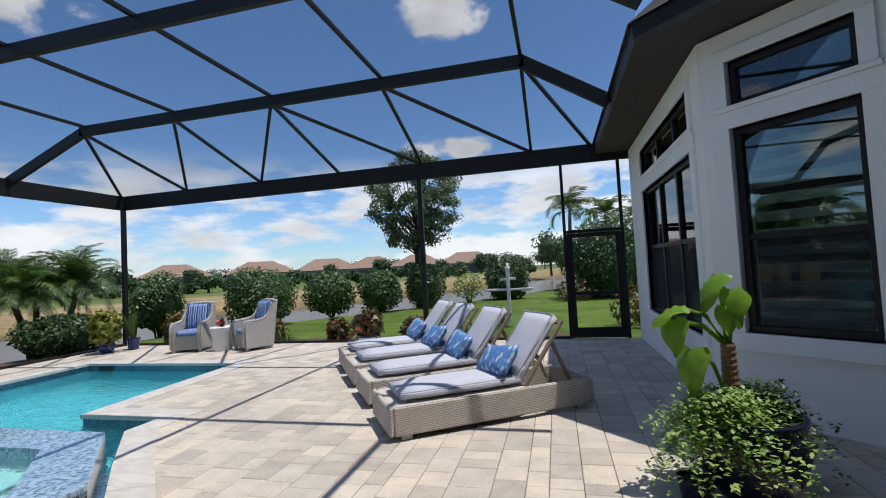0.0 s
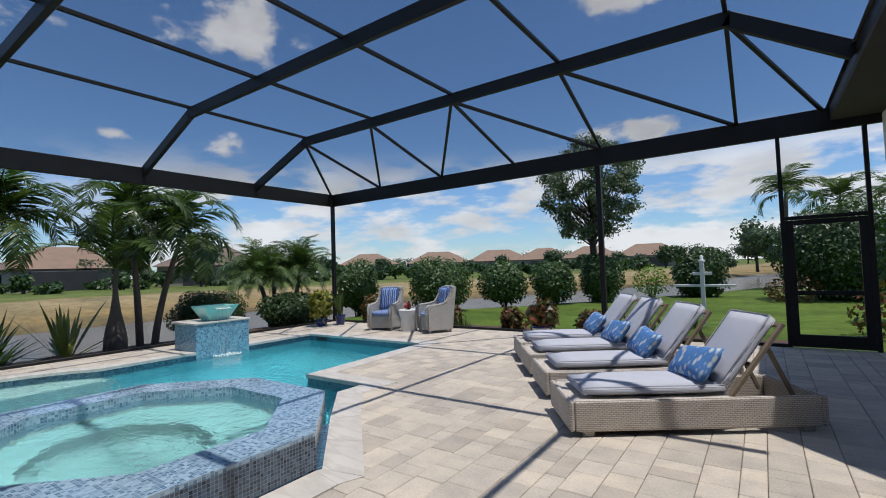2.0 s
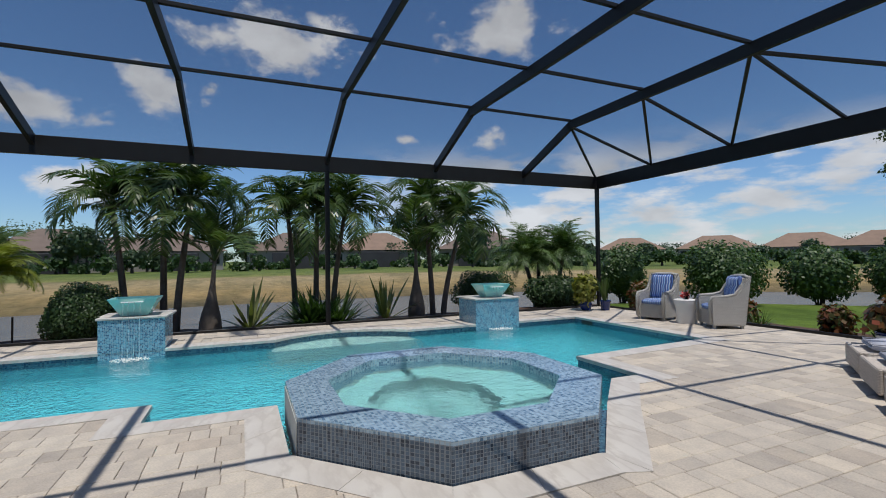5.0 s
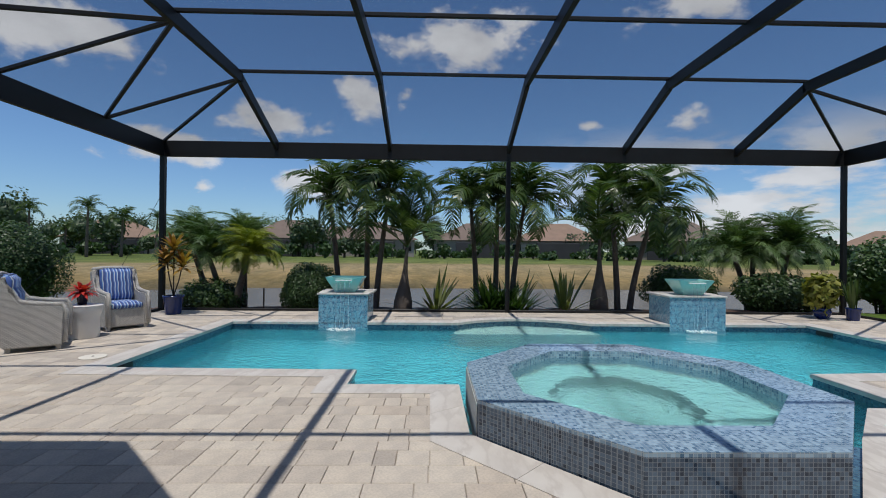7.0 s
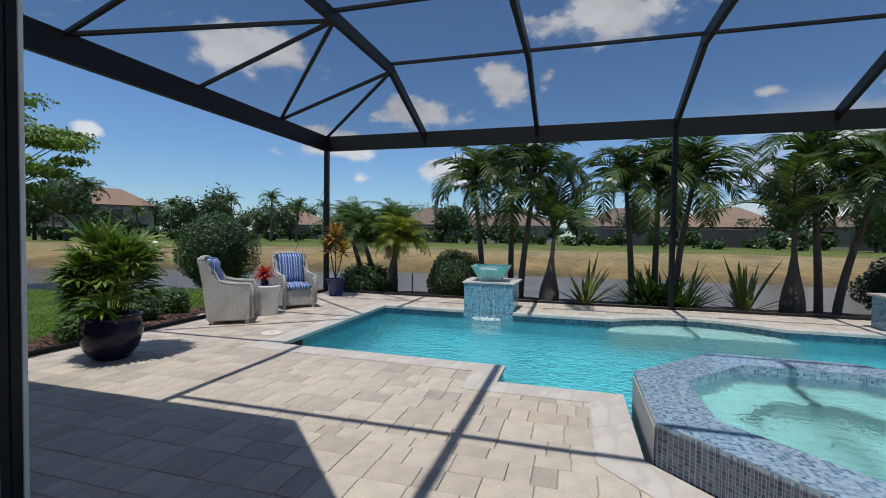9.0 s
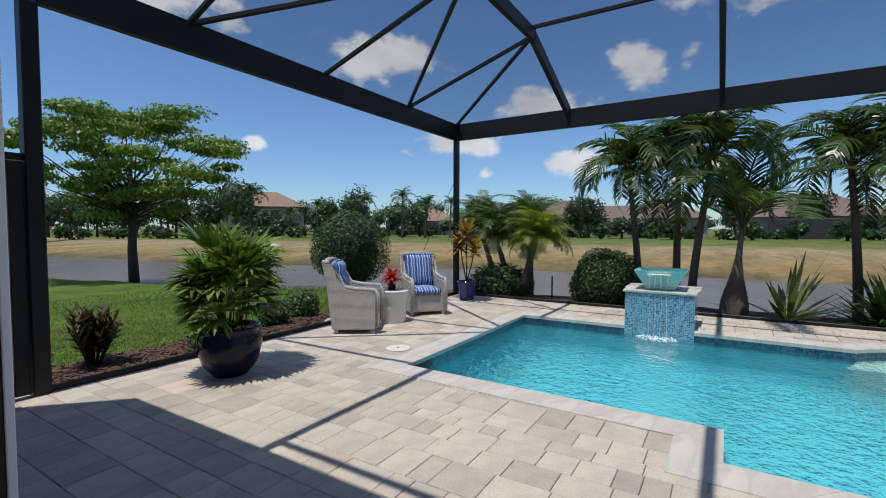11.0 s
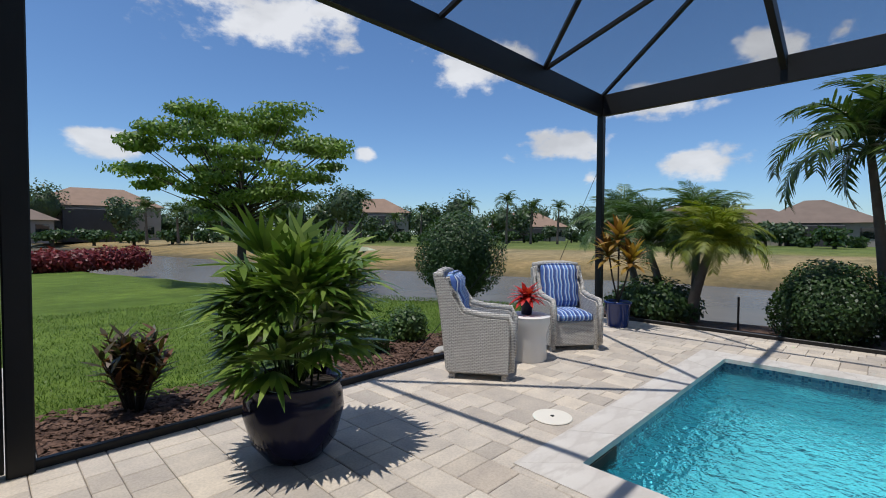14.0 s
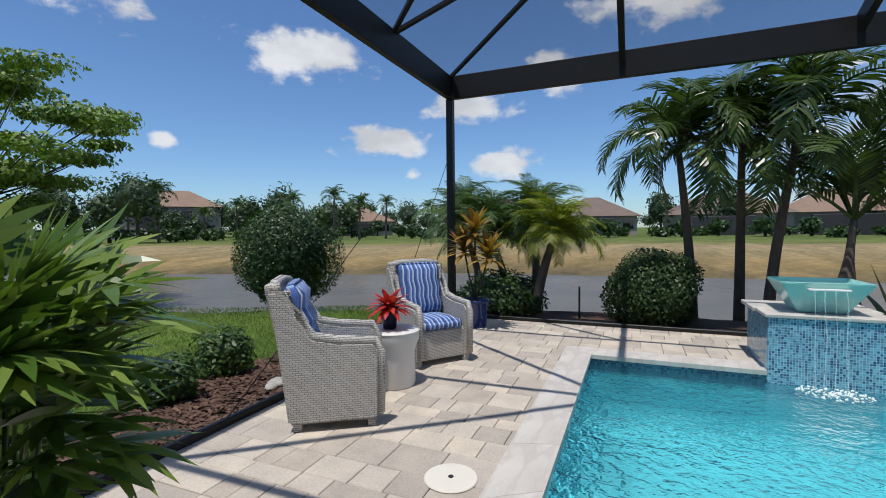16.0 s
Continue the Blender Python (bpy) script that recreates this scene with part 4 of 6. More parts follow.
part("edge_strip", box(0.0, -0.08, 0, 0.025, 0.0, WALL_H, 0.003, 1), M_TRIM, col, "pale edge strip")


# ---- furniture ----
def soft(x0, y0, z0, x1, y1, z1, r=0.03, puff=0.012):
    bm = box(x0, y0, z0, x1, y1, z1)
    bmesh.ops.subdivide_edges(bm, edges=bm.edges[:], cuts=5, use_grid_fill=True)
    c = Vector(((x0 + x1) / 2, (y0 + y1) / 2, (z0 + z1) / 2))
    s = Vector((x1 - x0, y1 - y0, z1 - z0)) / 2
    for v in bm.verts:
        q = Vector(((v.co.x - c.x) / s.x, (v.co.y - c.y) / s.y, (v.co.z - c.z) / s.z))
        k = [min(1.0, (1 - abs(a)) * b / r) for a, b in zip(q, s)]
        n = Vector([math.copysign((1 - kk) ** 2, a) if kk < 1 else 0 for kk, a in zip(k, q)])
        edge = sum(1 for kk in k if kk < 0.999)
        if edge >= 2:
            v.co -= Vector([n[i] * r * 0.45 for i in range(3)])
        thin = min(range(3), key=lambda i: s[i])
        o = [i for i in range(3) if i != thin]
        if abs(q[thin]) > 0.9:
            v.co[thin] += math.copysign(puff * (1 - q[o[0]] ** 2) * (1 - q[o[1]] ** 2), q[thin])
        v.co += Vector(noise.noise_vector(v.co * 6)) * 0.004
    bmesh.ops.bevel(bm, geom=[e for e in bm.edges if e.calc_face_angle(0) > 0.6], offset=0.012, segments=2, affect="EDGES")
    return bm


def pillow_bm(w, h, t):
    bm = bmesh.new()
    n = 10
    g = {}
    for side in (1, -1):
        for i in range(n + 1):
            for j in range(n + 1):
                u, v = 2 * i / n - 1, 2 * j / n - 1
                e = max(0.0, (1 - u ** 4) * (1 - v ** 4)) ** 0.6
                pin = 1 - 0.06 * (1 - abs(u * v))
                g[side, i, j] = bm.verts.new((u * w / 2 * pin, v * h / 2 * pin, side * t / 2 * e))
        for i in range(n):
            for j in range(n):
                q = [g[side, i, j], g[side, i + 1, j], g[side, i + 1, j + 1], g[side, i, j + 1]]
                bm.faces.new(q if side > 0 else q[::-1])
    bmesh.ops.remove_doubles(bm, verts=bm.verts[:], dist=0.0005)
    return bm


def sun_lounger():
    """x runs from foot to head, y across, the foot corner at the origin."""
    L, W, H = 2.19, 0.80, 0.31
    t = thing("sun_lounger", pose(0, 0, 0), "wicker sun lounger with grey cushions, its backrest raised", "sun lounger", "loungers by the pool")
    fr = bmesh.new()
    fr = box(0, 0, 0.045, 0.05, W, H, 0.024, 3, fr)
    fr = box(L - 0.05, 0, 0.045, L, W, H, 0.024, 3, fr)
    fr = box(0.05, 0, 0.045, L - 0.05, 0.05, H, 0.024, 3, fr)
    fr = box(0.05, W - 0.05, 0.045, L - 0.05, W, H, 0.024, 3, fr)
    part("frame", fr, M_WICK, t)
    part("deck", box(0.05, 0.05, H - 0.06, 1.42, W - 0.05, H - 0.015), M_WICK, t)
    for x in (0.12, L - 0.2):
        for y in (0.03, W - 0.11):
            part("leg", box(x, y, 0, x + 0.1, y + 0.08, 0.06, 0.005, 1), M_WICK, t)
    mat = part("mattress", soft(0.13, 0.09, H - 0.005, 1.44, W - 0.09, H + 0.095, 0.05), M_CUSH, t, "grey seat cushion", True)
    loop = [(0.155, 0.115), (1.415, 0.115), (1.415, W - 0.115), (0.155, W - 0.115), (0.155, 0.115)]
    part("piping", tube([(x, y, H + 0.082) for x, y in loop], 0.0045, 6), M_PIPE, mat, "darker piping", True)
    piv = pose(1.42, 0, H + 0.0, 0, -52, 0)
    bf = bmesh.new()
    for y in (0.07, W - 0.11):
        bf = box(0, y, -0.03, 0.77, y + 0.04, 0.005, 0.004, 1, bf)
    bf = box(0.73, 0.11, -0.03, 0.77, W - 0.11, 0.005, 0.004, 1, bf)
    bf = box(0.3, 0.11, -0.025, 0.34, W - 0.11, 0.0, 0.004, 1, bf)
    part("backrest_frame", bf, M_WOOD, t, "weathered timber back frame", False, piv)
    bc = part("back_cushion", soft(0.0, 0.09, 0.008, 0.80, W - 0.09, 0.125, 0.05), M_CUSH, t, "grey back cushion", True, piv)
    loop = [(0.025, 0.115), (0.775, 0.115), (0.775, W - 0.115), (0.025, W - 0.115), (0.025, 0.115)]
    part("piping", tube([(x, y, 0.108) for x, y in loop], 0.0045, 6), M_PIPE, bc, "darker piping", True)
    for y in (0.13, W - 0.16):
        part("strut", beam((1.78, y, H + 0.40), (2.02, y, 0.2), 0.025, 0.04), M_WOOD, t, "timber prop")
    return t


LDIR = 33.5
lounger = sun_lounger()
places = [(-1.36, 3.755), (-1.97, 4.70), (-2.55, 5.56), (-3.07, 6.36)]
lounger.matrix_world = pose(*places[0], 0, 0, 0, LDIR)
for p in places[1:]:
    copy_thing(lounger, pose(*p, 0, 0, 0, LDIR + random.uniform(-1, 1)))
pmesh = mesh_of("throw_pillow", pillow_bm(0.60, 0.36, 0.17), M_PILLOW, True)
for i, p in enumerate(places):
    base = pose(*p, 0, 0, 0, LDIR)
    o = new("throw_pillow", pmesh)
    o.matrix_world = base @ pose(1.27, 0.39 + 0.05 * math.sin(i * 2), 0.535, 0, 0, 0) @ pose(0, 0, 0, 0, -50, 0) @ pose(0, 0, 0, 0, 0, 90 + (8, -6, 5, -4)[i])
    tagged(o, "blue throw pillow with a pale leaf print, on a lounger", "pillow", "pillows on the loungers")


def wing_chair():
    """Faces -y, its base centre at the origin."""
    t = thing("armchair", pose(0, 0, 0), "grey wicker wing armchair with blue striped cushions", "armchair", "wicker armchairs")
    W, D = 0.72, 0.70
    b = bmesh.new()
    b = box(-W / 2 + 0.03, -D / 2 + 0.04, 0.06, W / 2 - 0.03, D / 2 - 0.06, 0.38, 0.02, 2, b)
    part("base", b, M_WICK2, t)
    for s in (-1, 1):
        side = bmesh.new()
        x = s * (W / 2 - 0.045)
        prof = [(-0.36, 0.06), (-0.37, 0.58), (-0.33, 0.645), (-0.05, 0.66), (0.12, 0.70), (0.22, 0.86), (0.30, 1.04), (0.42, 1.05), (0.36, 0.6), (0.30, 0.06)]
        lo = [side.verts.new((x - 0.045, y, z)) for y, z in prof]
        hi = [side.verts.new((x + 0.045, y, z)) for y, z in prof]
        n = len(prof)
        side.faces.new(lo)
        side.faces.new(hi[::-1])
        for i in range(n):
            side.faces.new((lo[i], lo[(i + 1) % n], hi[(i + 1) % n], hi[i]))
        bmesh.ops.recalc_face_normals(side, faces=side.faces[:])
        bmesh.ops.bevel(side, geom=side.edges[:], offset=0.02, segments=2, affect="EDGES")
        part("side", side, M_WICK2, t)
        roll = tube([(x, -0.37, 0.10), (x, -0.385, 0.56), (x, -0.34, 0.65), (x, -0.05, 0.67), (x, 0.12, 0.71), (x, 0.22, 0.87), (x, 0.30, 1.05)], 0.034, 10)
        part("arm_roll", roll, M_WICK2, t, "rolled wicker edge", True)
    bk = box(-W / 2 + 0.05, 0, 0, W / 2 - 0.05, 0.07, 0.80, 0.03, 3)
    part("backrest", bk, M_WICK2, t, "", False, pose(0, 0.24, 0.32, -11))
    part("top_roll", tube([(-W / 2 + 0.03, 0.37, 1.06), (-0.15, 0.40, 1.085), (0.15, 0.40, 1.085), (W / 2 - 0.03, 0.37, 1.06)], 0.04, 10), M_WICK2, t, "", True)
    part("seat_cushion", soft(-0.26, -0.34, 0.37, 0.26, 0.22, 0.49, 0.04, 0.02), M_STRIPE, t, "blue and white striped seat cushion", True)
    bc = soft(-0.26, -0.06, 0, 0.26, 0.06, 0.62, 0.04, 0.02)
    for v in bc.verts:                       # tufted
        k = math.sin(v.co.z / 0.62 * math.pi * 3) ** 2
        if v.co.y < 0:
            v.co.y -= 0.03 * k
    part("back_cushion", bc, M_STRIPE, t, "tufted blue striped back cushion", True, pose(0, 0.16, 0.48, -12))
    for x in (-0.3, 0.3):
        for y in (-0.3, 0.24):
            part("leg", box(x - 0.03, y - 0.03, 0, x + 0.03, y + 0.03, 0.07, 0.006, 1), M_WICK2, t)
    return t


chair = wing_chair()


def face(dx, dy):
    return math.degrees(math.atan2(dy, dx)) + 90


chair.matrix_world = pose(-6.71, -5.83, 0, 0, 0, face(-0.55, 0.83)) @ Matrix.Diagonal((0.96, 0.96, 0.96, 1))
copy_thing(chair, pose(-8.38, -5.76, 0, 0, 0, face(0.60, 0.80)))
copy_thing(chair, pose(-7.90, 8.62, 0, 0, 0, face(0.25, -0.96)))
copy_thing(chair, pose(-6.42, 8.76, 0, 0, 0, face(-0.5, -0.87)))


def side_table(x, y):
    t = thing("side_table", pose(x, y, 0), "white ceramic drum side table", "side table", "drum tables")
    b = lathe([(0.20, 0.0), (0.21, 0.02), (0.205, 0.30), (0.225, 0.38), (0.245, 0.42), (0.245, 0.50)], 40)
    part("drum", b, M_TABLE, t, "", True)
    part("tabletop", lathe([(0.0, 0.515), (0.235, 0.515), (0.252, 0.505), (0.25, 0.50), (0.0, 0.498)], 40), M_TABLE, t, "", False)
    return t


side_table(-7.47, -5.72)
side_table(-7.14, 8.62)
lid = thing("skimmer_lid", pose(-6.17, -4.62, 0.004), "round cream skimmer lid set in the paving", "skimmer lid")
part("lid", lathe([(0.0, 0.008), (0.13, 0.008), (0.15, 0.006), (0.155, 0.0)], 32), M_LID, lid)
# raised black disc in place of a hole, its shade given by colour
part("finger_hole", lathe([(0.0, 0.011), (0.016, 0.011), (0.018, 0.006)], 10), M_DARK, lid, "near-black disc standing in for the shade in a finger hole")


def pot(name, x, y, prof, mat, label, z=0.0):
    t = thing(name, pose(x, y, z), label, "plant pot")
    part("vessel", lathe(prof, 40), mat, t, "", True)
    r, h = prof[-1][0], prof[-1][1]
    part("soil", lathe([(0.0, h + 0.015), (r, h)], 24), M_SOIL, t, "dark potting soil")
    return t


def round_pot(R, H):
    return [(0.0, 0.0), (R * 0.55, 0.0), (R * 0.6, 0.02), (R * 0.85, H * 0.25), (R * 1.0, H * 0.6), (R * 0.97, H * 0.82), (R * 0.9, H * 0.93), (R * 0.98, H * 0.98), (R * 0.96, H), (R * 0.88, H), (R * 0.85, H * 0.9)]


def flare_pot(R, H):
    return [(0.0, 0.0), (R * 0.7, 0.0), (R * 0.74, 0.02), (R * 0.93, H * 0.9), (R * 1.0, H * 0.92), (R * 1.0, H), (R * 0.88, H), (R * 0.85, H * 0.9)]


# ---- plants ----
def strip(verts, faces, base, way, side, length, width, droop, n=3, up=Vector((0, 0, 1)), fold=0.0):
    """A tapering blade bending down towards its tip."""
    i0 = len(verts)
    p = Vector(base)
    d = Vector(way).normalized()
    s = Vector(side).normalized()
    for k in range(n + 1):
        f = k / n
        w = width * (0.35 + 0.65 * math.sin(math.pi * min(1, 0.2 + 0.8 * (1 - f)))) * (1 - f ** 3) / 1.0
        verts.append(tuple(p - s * w / 2))
        verts.append(tuple(p + s * w / 2))
        d = (d + Vector((0, 0, -droop / n))).normalized()
        p = p + d * (length / n)
    for k in range(n):
        a = i0 + 2 * k
        faces.append((a, a + 1, a + 3, a + 2))


def frond_mesh(name, length, leaf, width, pairs, arch, mat, rr, vee=0.5, lift=0.25, hang=0.8):
    """A feather frond along +x, arching over; leaflets on both sides."""
    v, f = [], []
    pts = []
    a = arch[0]
    p = Vector((0, 0, 0))
    n = 12
    for k in range(n + 1):
        pts.append(p.copy())
        ang = a + (arch[1] - a) * (k / n) ** 1.3
        p = p + Vector((math.cos(ang), 0, math.sin(ang))) * (length / n)
    for k in range(n):
        p0, p1 = pts[k], pts[k + 1]
        w0, w1 = 0.022 * (1 - k / n) + 0.004, 0.022 * (1 - (k + 1) / n) + 0.004
        i = len(v)
        v += [tuple(p0 + Vector((0, -w0, 0))), tuple(p0 + Vector((0, w0, 0))), tuple(p1 + Vector((0, w1, 0))), tuple(p1 + Vector((0, -w1, 0))),
              tuple(p0 + Vector((0, 0, -w0 * 1.5))), tuple(p1 + Vector((0, 0, -w1 * 1.5)))]
        f += [(i, i + 1, i + 2, i + 3), (i, i + 3, i + 5, i + 4), (i + 1, i + 4, i + 5, i + 2)]
    for k in range(pairs):
        t = 0.16 + 0.84 * k / pairs
        x = t * n
        i = min(int(x), n - 1)
        base = pts[i].lerp(pts[i + 1], x - i)
        d = (pts[i + 1] - pts[i]).normalized()
        ll = leaf * (0.45 + 0.55 * math.sin(math.pi * (0.15 + 0.8 * t))) * rr.uniform(0.85, 1.1)
        for s in (-1, 1):
            way = d * (0.55 + 0.5 * t) + Vector((0, s, 0)) + Vector((0, 0, lift + rr.uniform(-vee, vee) * 0.5))
            strip(v, f, base, way, d, ll, width, hang * rr.uniform(0.6, 1.25), 3)
    return pyd(name, v, f, mat)


RR = random.Random(5)
FR_BIG = [frond_mesh("frond", 1.85 + 0.1 * k, 0.52, 0.066, 34, (0.85, -1.55 - 0.25 * k), M_FROND, RR, 0.45, 0.45, 1.1) for k in range(4)]
FR_FAR = [frond_mesh("frond", 1.9, 0.62, 0.07, 26, (0.9, -1.2 - 0.3 * k), M_FROND, RR) for k in range(2)]
FR_BOT = [frond_mesh("frond", 1.75, 0.36, 0.05, 34, (0.7, -0.75 - 0.35 * k), M_FROND, RR, 0.2, 0.75, 0.7) for k in range(3)]
FR_PYG = [frond_mesh("frond", 1.25, 0.30, 0.02, 46, (0.9, -0.9 - 0.25 * k), M_PYGMY, RR, 0.5) for k in range(2)]
FR_YEL = [frond_mesh("frond", 1.15, 0.30, 0.022, 46, (0.8, -1.0 - 0.2 * k), M_FRONDY, RR, 0.5) for k in range(2)]


def palm(x, y, h, lean, fronds, count, r0, label, swell=0.0, z=-0.2, scale=1.0, spread=(-25, 60)):
    rr = random.Random(int(x * 977 + y * 131))
    t = thing("palm_tree", pose(x, y, z), label, "palm tree")
    pts, rad = [], []
    for k in range(11):
        f = k / 10
        pts.append((lean[0] * f ** 1.5, lean[1] * f ** 1.5, h * f))
        rad.append(r0 * (1.25 - 0.55 * f) + swell * max(0.0, 1 - f / 0.72) ** 0.8 * (0.82 + 0.3 * math.sin(f * 7)))
    part("trunk", tube(pts, rad, 12), M_BARK, t, "", True)
    top = Vector(pts[-1])
    for i in range(count):
        az = 360 * (i * 0.381966 + rr.random() * 0.06)
        tilt = spread[0] + (spread[1] - spread[0]) * (i / count) + rr.uniform(-8, 8)
        k = scale * rr.uniform(0.85, 1.1)
        m = Matrix.Translation(top) @ pose(0, 0, 0, 0, 0, az) @ pose(0, 0, 0, rr.uniform(-15, 15), -tilt, 0) @ Matrix.Diagonal((k, k, k, 1))
        part("frond", rr.choice(fronds), None, t, "", False, m)
    return t


SL = "slender palm with arching feathery green fronds beside the cage"
for x, y, h, lx, ly in ((-12.5, -2.75, 2.75, 0.1, -0.25), (-12.7, -2.05, 2.9, 0, 0.0), (-12.3, -1.75, 3.0, 0.1, 0.35), (-13.0, 1.0, 2.7, 0.1, -0.2), (-13.2, 1.55, 2.9, 0, 0.05),
                        (-12.9, 1.95, 2.8, 0, 0.35), (-12.4, 4.75, 2.9, 0, -0.2), (-12.35, 5.05, 2.6, 0.0, 0.65)):
    palm(x, y, h + 0.2, (lx, ly), FR_BIG, 16, 0.072, SL, 0, -0.3, 1.0, (-35, 68))
BL = "bottle palm with a swollen grey trunk outside the cage"
palm(-11.75, -1.0, 1.75, (0, 0.1), FR_BOT, 9, 0.06, BL, 0.19, -0.25, 1.32, (-5, 58))
palm(-12.0, 4.1, 2.0, (0, 0.0), FR_BOT, 10, 0.06, BL, 0.19, -0.25, 1.36, (-5, 58))
PL = "clumping pygmy date palm with fine fronds"
for x, y, h, lx, ly in ((-13.2, 8.9, 1.65, 0, -0.45), (-12.9, 9.5, 1.8, 0, 0.35), (-13.6, 9.3, 1.6, 0, 0.0), (-12.6, -5.9, 1.5, 0, -0.4), (-13.0, -5.5, 1.7, 0, 0.0), (-13.6, -6.8, 1.8, 0, -0.5)):
    palm(x, y, h, (lx, ly), FR_PYG, 40, 0.08, PL, 0, -0.3, 1.22 if y > 0 else 1.05, (-35, 65))
palm(-12.1, -5.35, 1.5, (0, 0.35), FR_YEL, 42, 0.09, "pygmy date palm with yellowed fronds by the cage corner", 0, -0.25, 0.88, (-30, 55))


def leaf_cloud(n, shape, size, rr, long=1.7, shell=0.55):
    """Many small leaves spread through a rough ellipsoid with lobes."""
    v, f = [], []
    rx, ry, rz = shape
    lobes = [(rr.uniform(-1, 1), rr.uniform(-1, 1), rr.uniform(-1, 1), rr.uniform(0.02, 0.07 if shell > 0.3 else 0.14)) for _ in range(9)]
    for _ in range(n):
        d = Vector((rr.gauss(0, 1), rr.gauss(0, 1), rr.gauss(0, 1))).normalized()
        b = 1 + sum(w * math.sin(4 * (d.x * a + d.y * b_ + d.z * c) + a * 5) for a, b_, c, w in lobes)
        r = (shell + (1 - shell) * rr.random() ** 0.5) * b
        p = Vector((d.x * rx * r, d.y * ry * r, d.z * rz * r))
        nrm = (d + Vector((rr.uniform(-1, 1), rr.uniform(-1, 1), rr.uniform(-0.4, 1.2))) * 0.8).normalized()
        u = nrm.orthogonal().normalized()
        u.rotate(Matrix.Rotation(rr.random() * 6.3, 3, nrm))
        w = nrm.cross(u)
        s = size * rr.uniform(0.7, 1.3)
        i = len(v)
        v += [tuple(p), tuple(p + u * s * long * 0.5 + w * s * 0.5), tuple(p + u * s * long), tuple(p + u * s * long * 0.5 - w * s * 0.5)]
        f.append((i, i + 1, i + 2, i + 3))
    return v, f


def core(shape, mat, k=0.72):
    bm = bmesh.new()
    bmesh.ops.create_icosphere(bm, subdivisions=3, radius=1)
    for vv in bm.verts:
        q = 1 + 0.25 * noise.noise(vv.co * 2.3)
        vv.co = Vector((vv.co.x * shape[0] * k * q, vv.co.y * shape[1] * k * q, vv.co.z * shape[2] * k * q))
    return bm


def shrub(name, x, y, shape, z0, n, size, mat, label, stems=0, cat="shrub", seed=0, group="", solidcore=True):
    rr = random.Random(seed + int(x * 313 + y * 71))
    t = thing(name, pose(x, y, z0), label, cat, group)
    v, f = leaf_cloud(n, shape, size, rr, 1.7, 0.4 if cat == "potted plant" else 0.55)
    zc = shape[2] * 0.95 + (0.3 if stems > 4 and cat == "shrub" and z0 < -0.25 else 0.0)
    part("foliage", pyd("foliage", v, f, mat), None, t, "", False, pose(0, 0, zc))
    if solidcore:
        part("inner_foliage", core(shape, mat), mat, t, "", True, pose(0, 0, zc))
    for k in range(stems):
        a = k * 2.4
        part("stem", tube([(0.05 * math.cos(a), 0.05 * math.sin(a), -0.05), (0.3 * shape[0] * math.cos(a), 0.3 * shape[1] * math.sin(a), zc)], [0.03, 0.02], 6), M_TRUNK, t, "", True)
    return t


HL = "rounded clipped ficus shrub on bare stems beyond the cage"
for x, y, r, h in ((-12.6, 12.2, 0.85, 0.95), (-10.3, 14.2, 1.05, 0.98), (-11.2, 15.9, 0.90, 0.85), (-9.0, 17.2, 0.90, 0.86), (-7.3, 18.5, 0.92, 0.88), (-5.7, 19.8, 0.78, 0.95)):
    shrub("shrub", x, y, (r * 1.1, r * 1.1, h * 1.1), -0.4, 4600, 0.072, M_CLIP, HL, 7, group="clipped shrubs by the lake")
shrub("shrub", -2.4, 23.5, (1.05, 1.05, 1.15), -0.3, 3600, 0.1, M_HEDGE, "large clipped shrub at the lawn edge", 4)
shrub("shrub", 2.6, 22.5, (2.3, 1.8, 1.95), -0.2, 14000, 0.08, M_HEDGE, "broad dark clipped shrub on the lawn", 0)
shrub("shrub", 3.5, 14.5, (1.2, 1.4, 1.5), -0.2, 3500, 0.1, M_HEDGE, "dark shrub by the house corner", 0)
shrub("shrub", -4.0, 21.5, (0.75, 0.75, 0.7), -0.3, 700, 0.07, M_TREE1, "sparse pale bush on thin stems", 6, solidcore=False)
shrub("shrub", -12.0, -10.9, (1.12, 1.12, 1.22), -0.35, 22000, 0.04, M_HEDGE, "dense dark rounded bush by the water", 0)
shrub("shrub", -11.9, -3.4, (0.74, 0.74, 0.72), -0.3, 14000, 0.033, M_HEDGE, "rounded green bush against the cage", 0)
shrub("shrub", -12.8, 6.6, (0.85, 0.95, 0.75), -0.3, 11000, 0.04, M_HEDGE, "rounded green bush behind the fountain", 0)
shrub("shrub", -12.2, -6.0, (0.8, 0.9, 0.42), -0.25, 4200, 0.05, M_HEDGE, "low dark groundcover under the date palms", 0)
shrub("shrub", -12.4, 9.2, (0.8, 1.3, 0.6), -0.25, 5000, 0.055, M_HEDGE, "low dark groundcover under the date palms", 0)
for x, y, r, h in ((-10.2, 10.6, 0.45, 0.5), (-7.3, 10.7, 0.30, 0.34), (-5.3, 10.5, 0.28, 0.34), (-3.3, 10.6, 0.33, 0.32), (2.2, 12.2, 0.8, 0.55), (0.8, 21, 0.9, 0.5)):
    shrub("croton", x, y, (r, r, h), -0.2, 600, 0.075, M_CROTON, "croton bush with dark red and green leaves", 3, "shrub", 3, "crotons outside the cage", False)
ct = thing("croton", pose(-3.95, -7.36, -0.12) @ Matrix.Diagonal((1.25, 1.25, 1.08, 1)), "upright croton bush with dark bronze leaves in mulch", "shrub")
rr = random.Random(52)
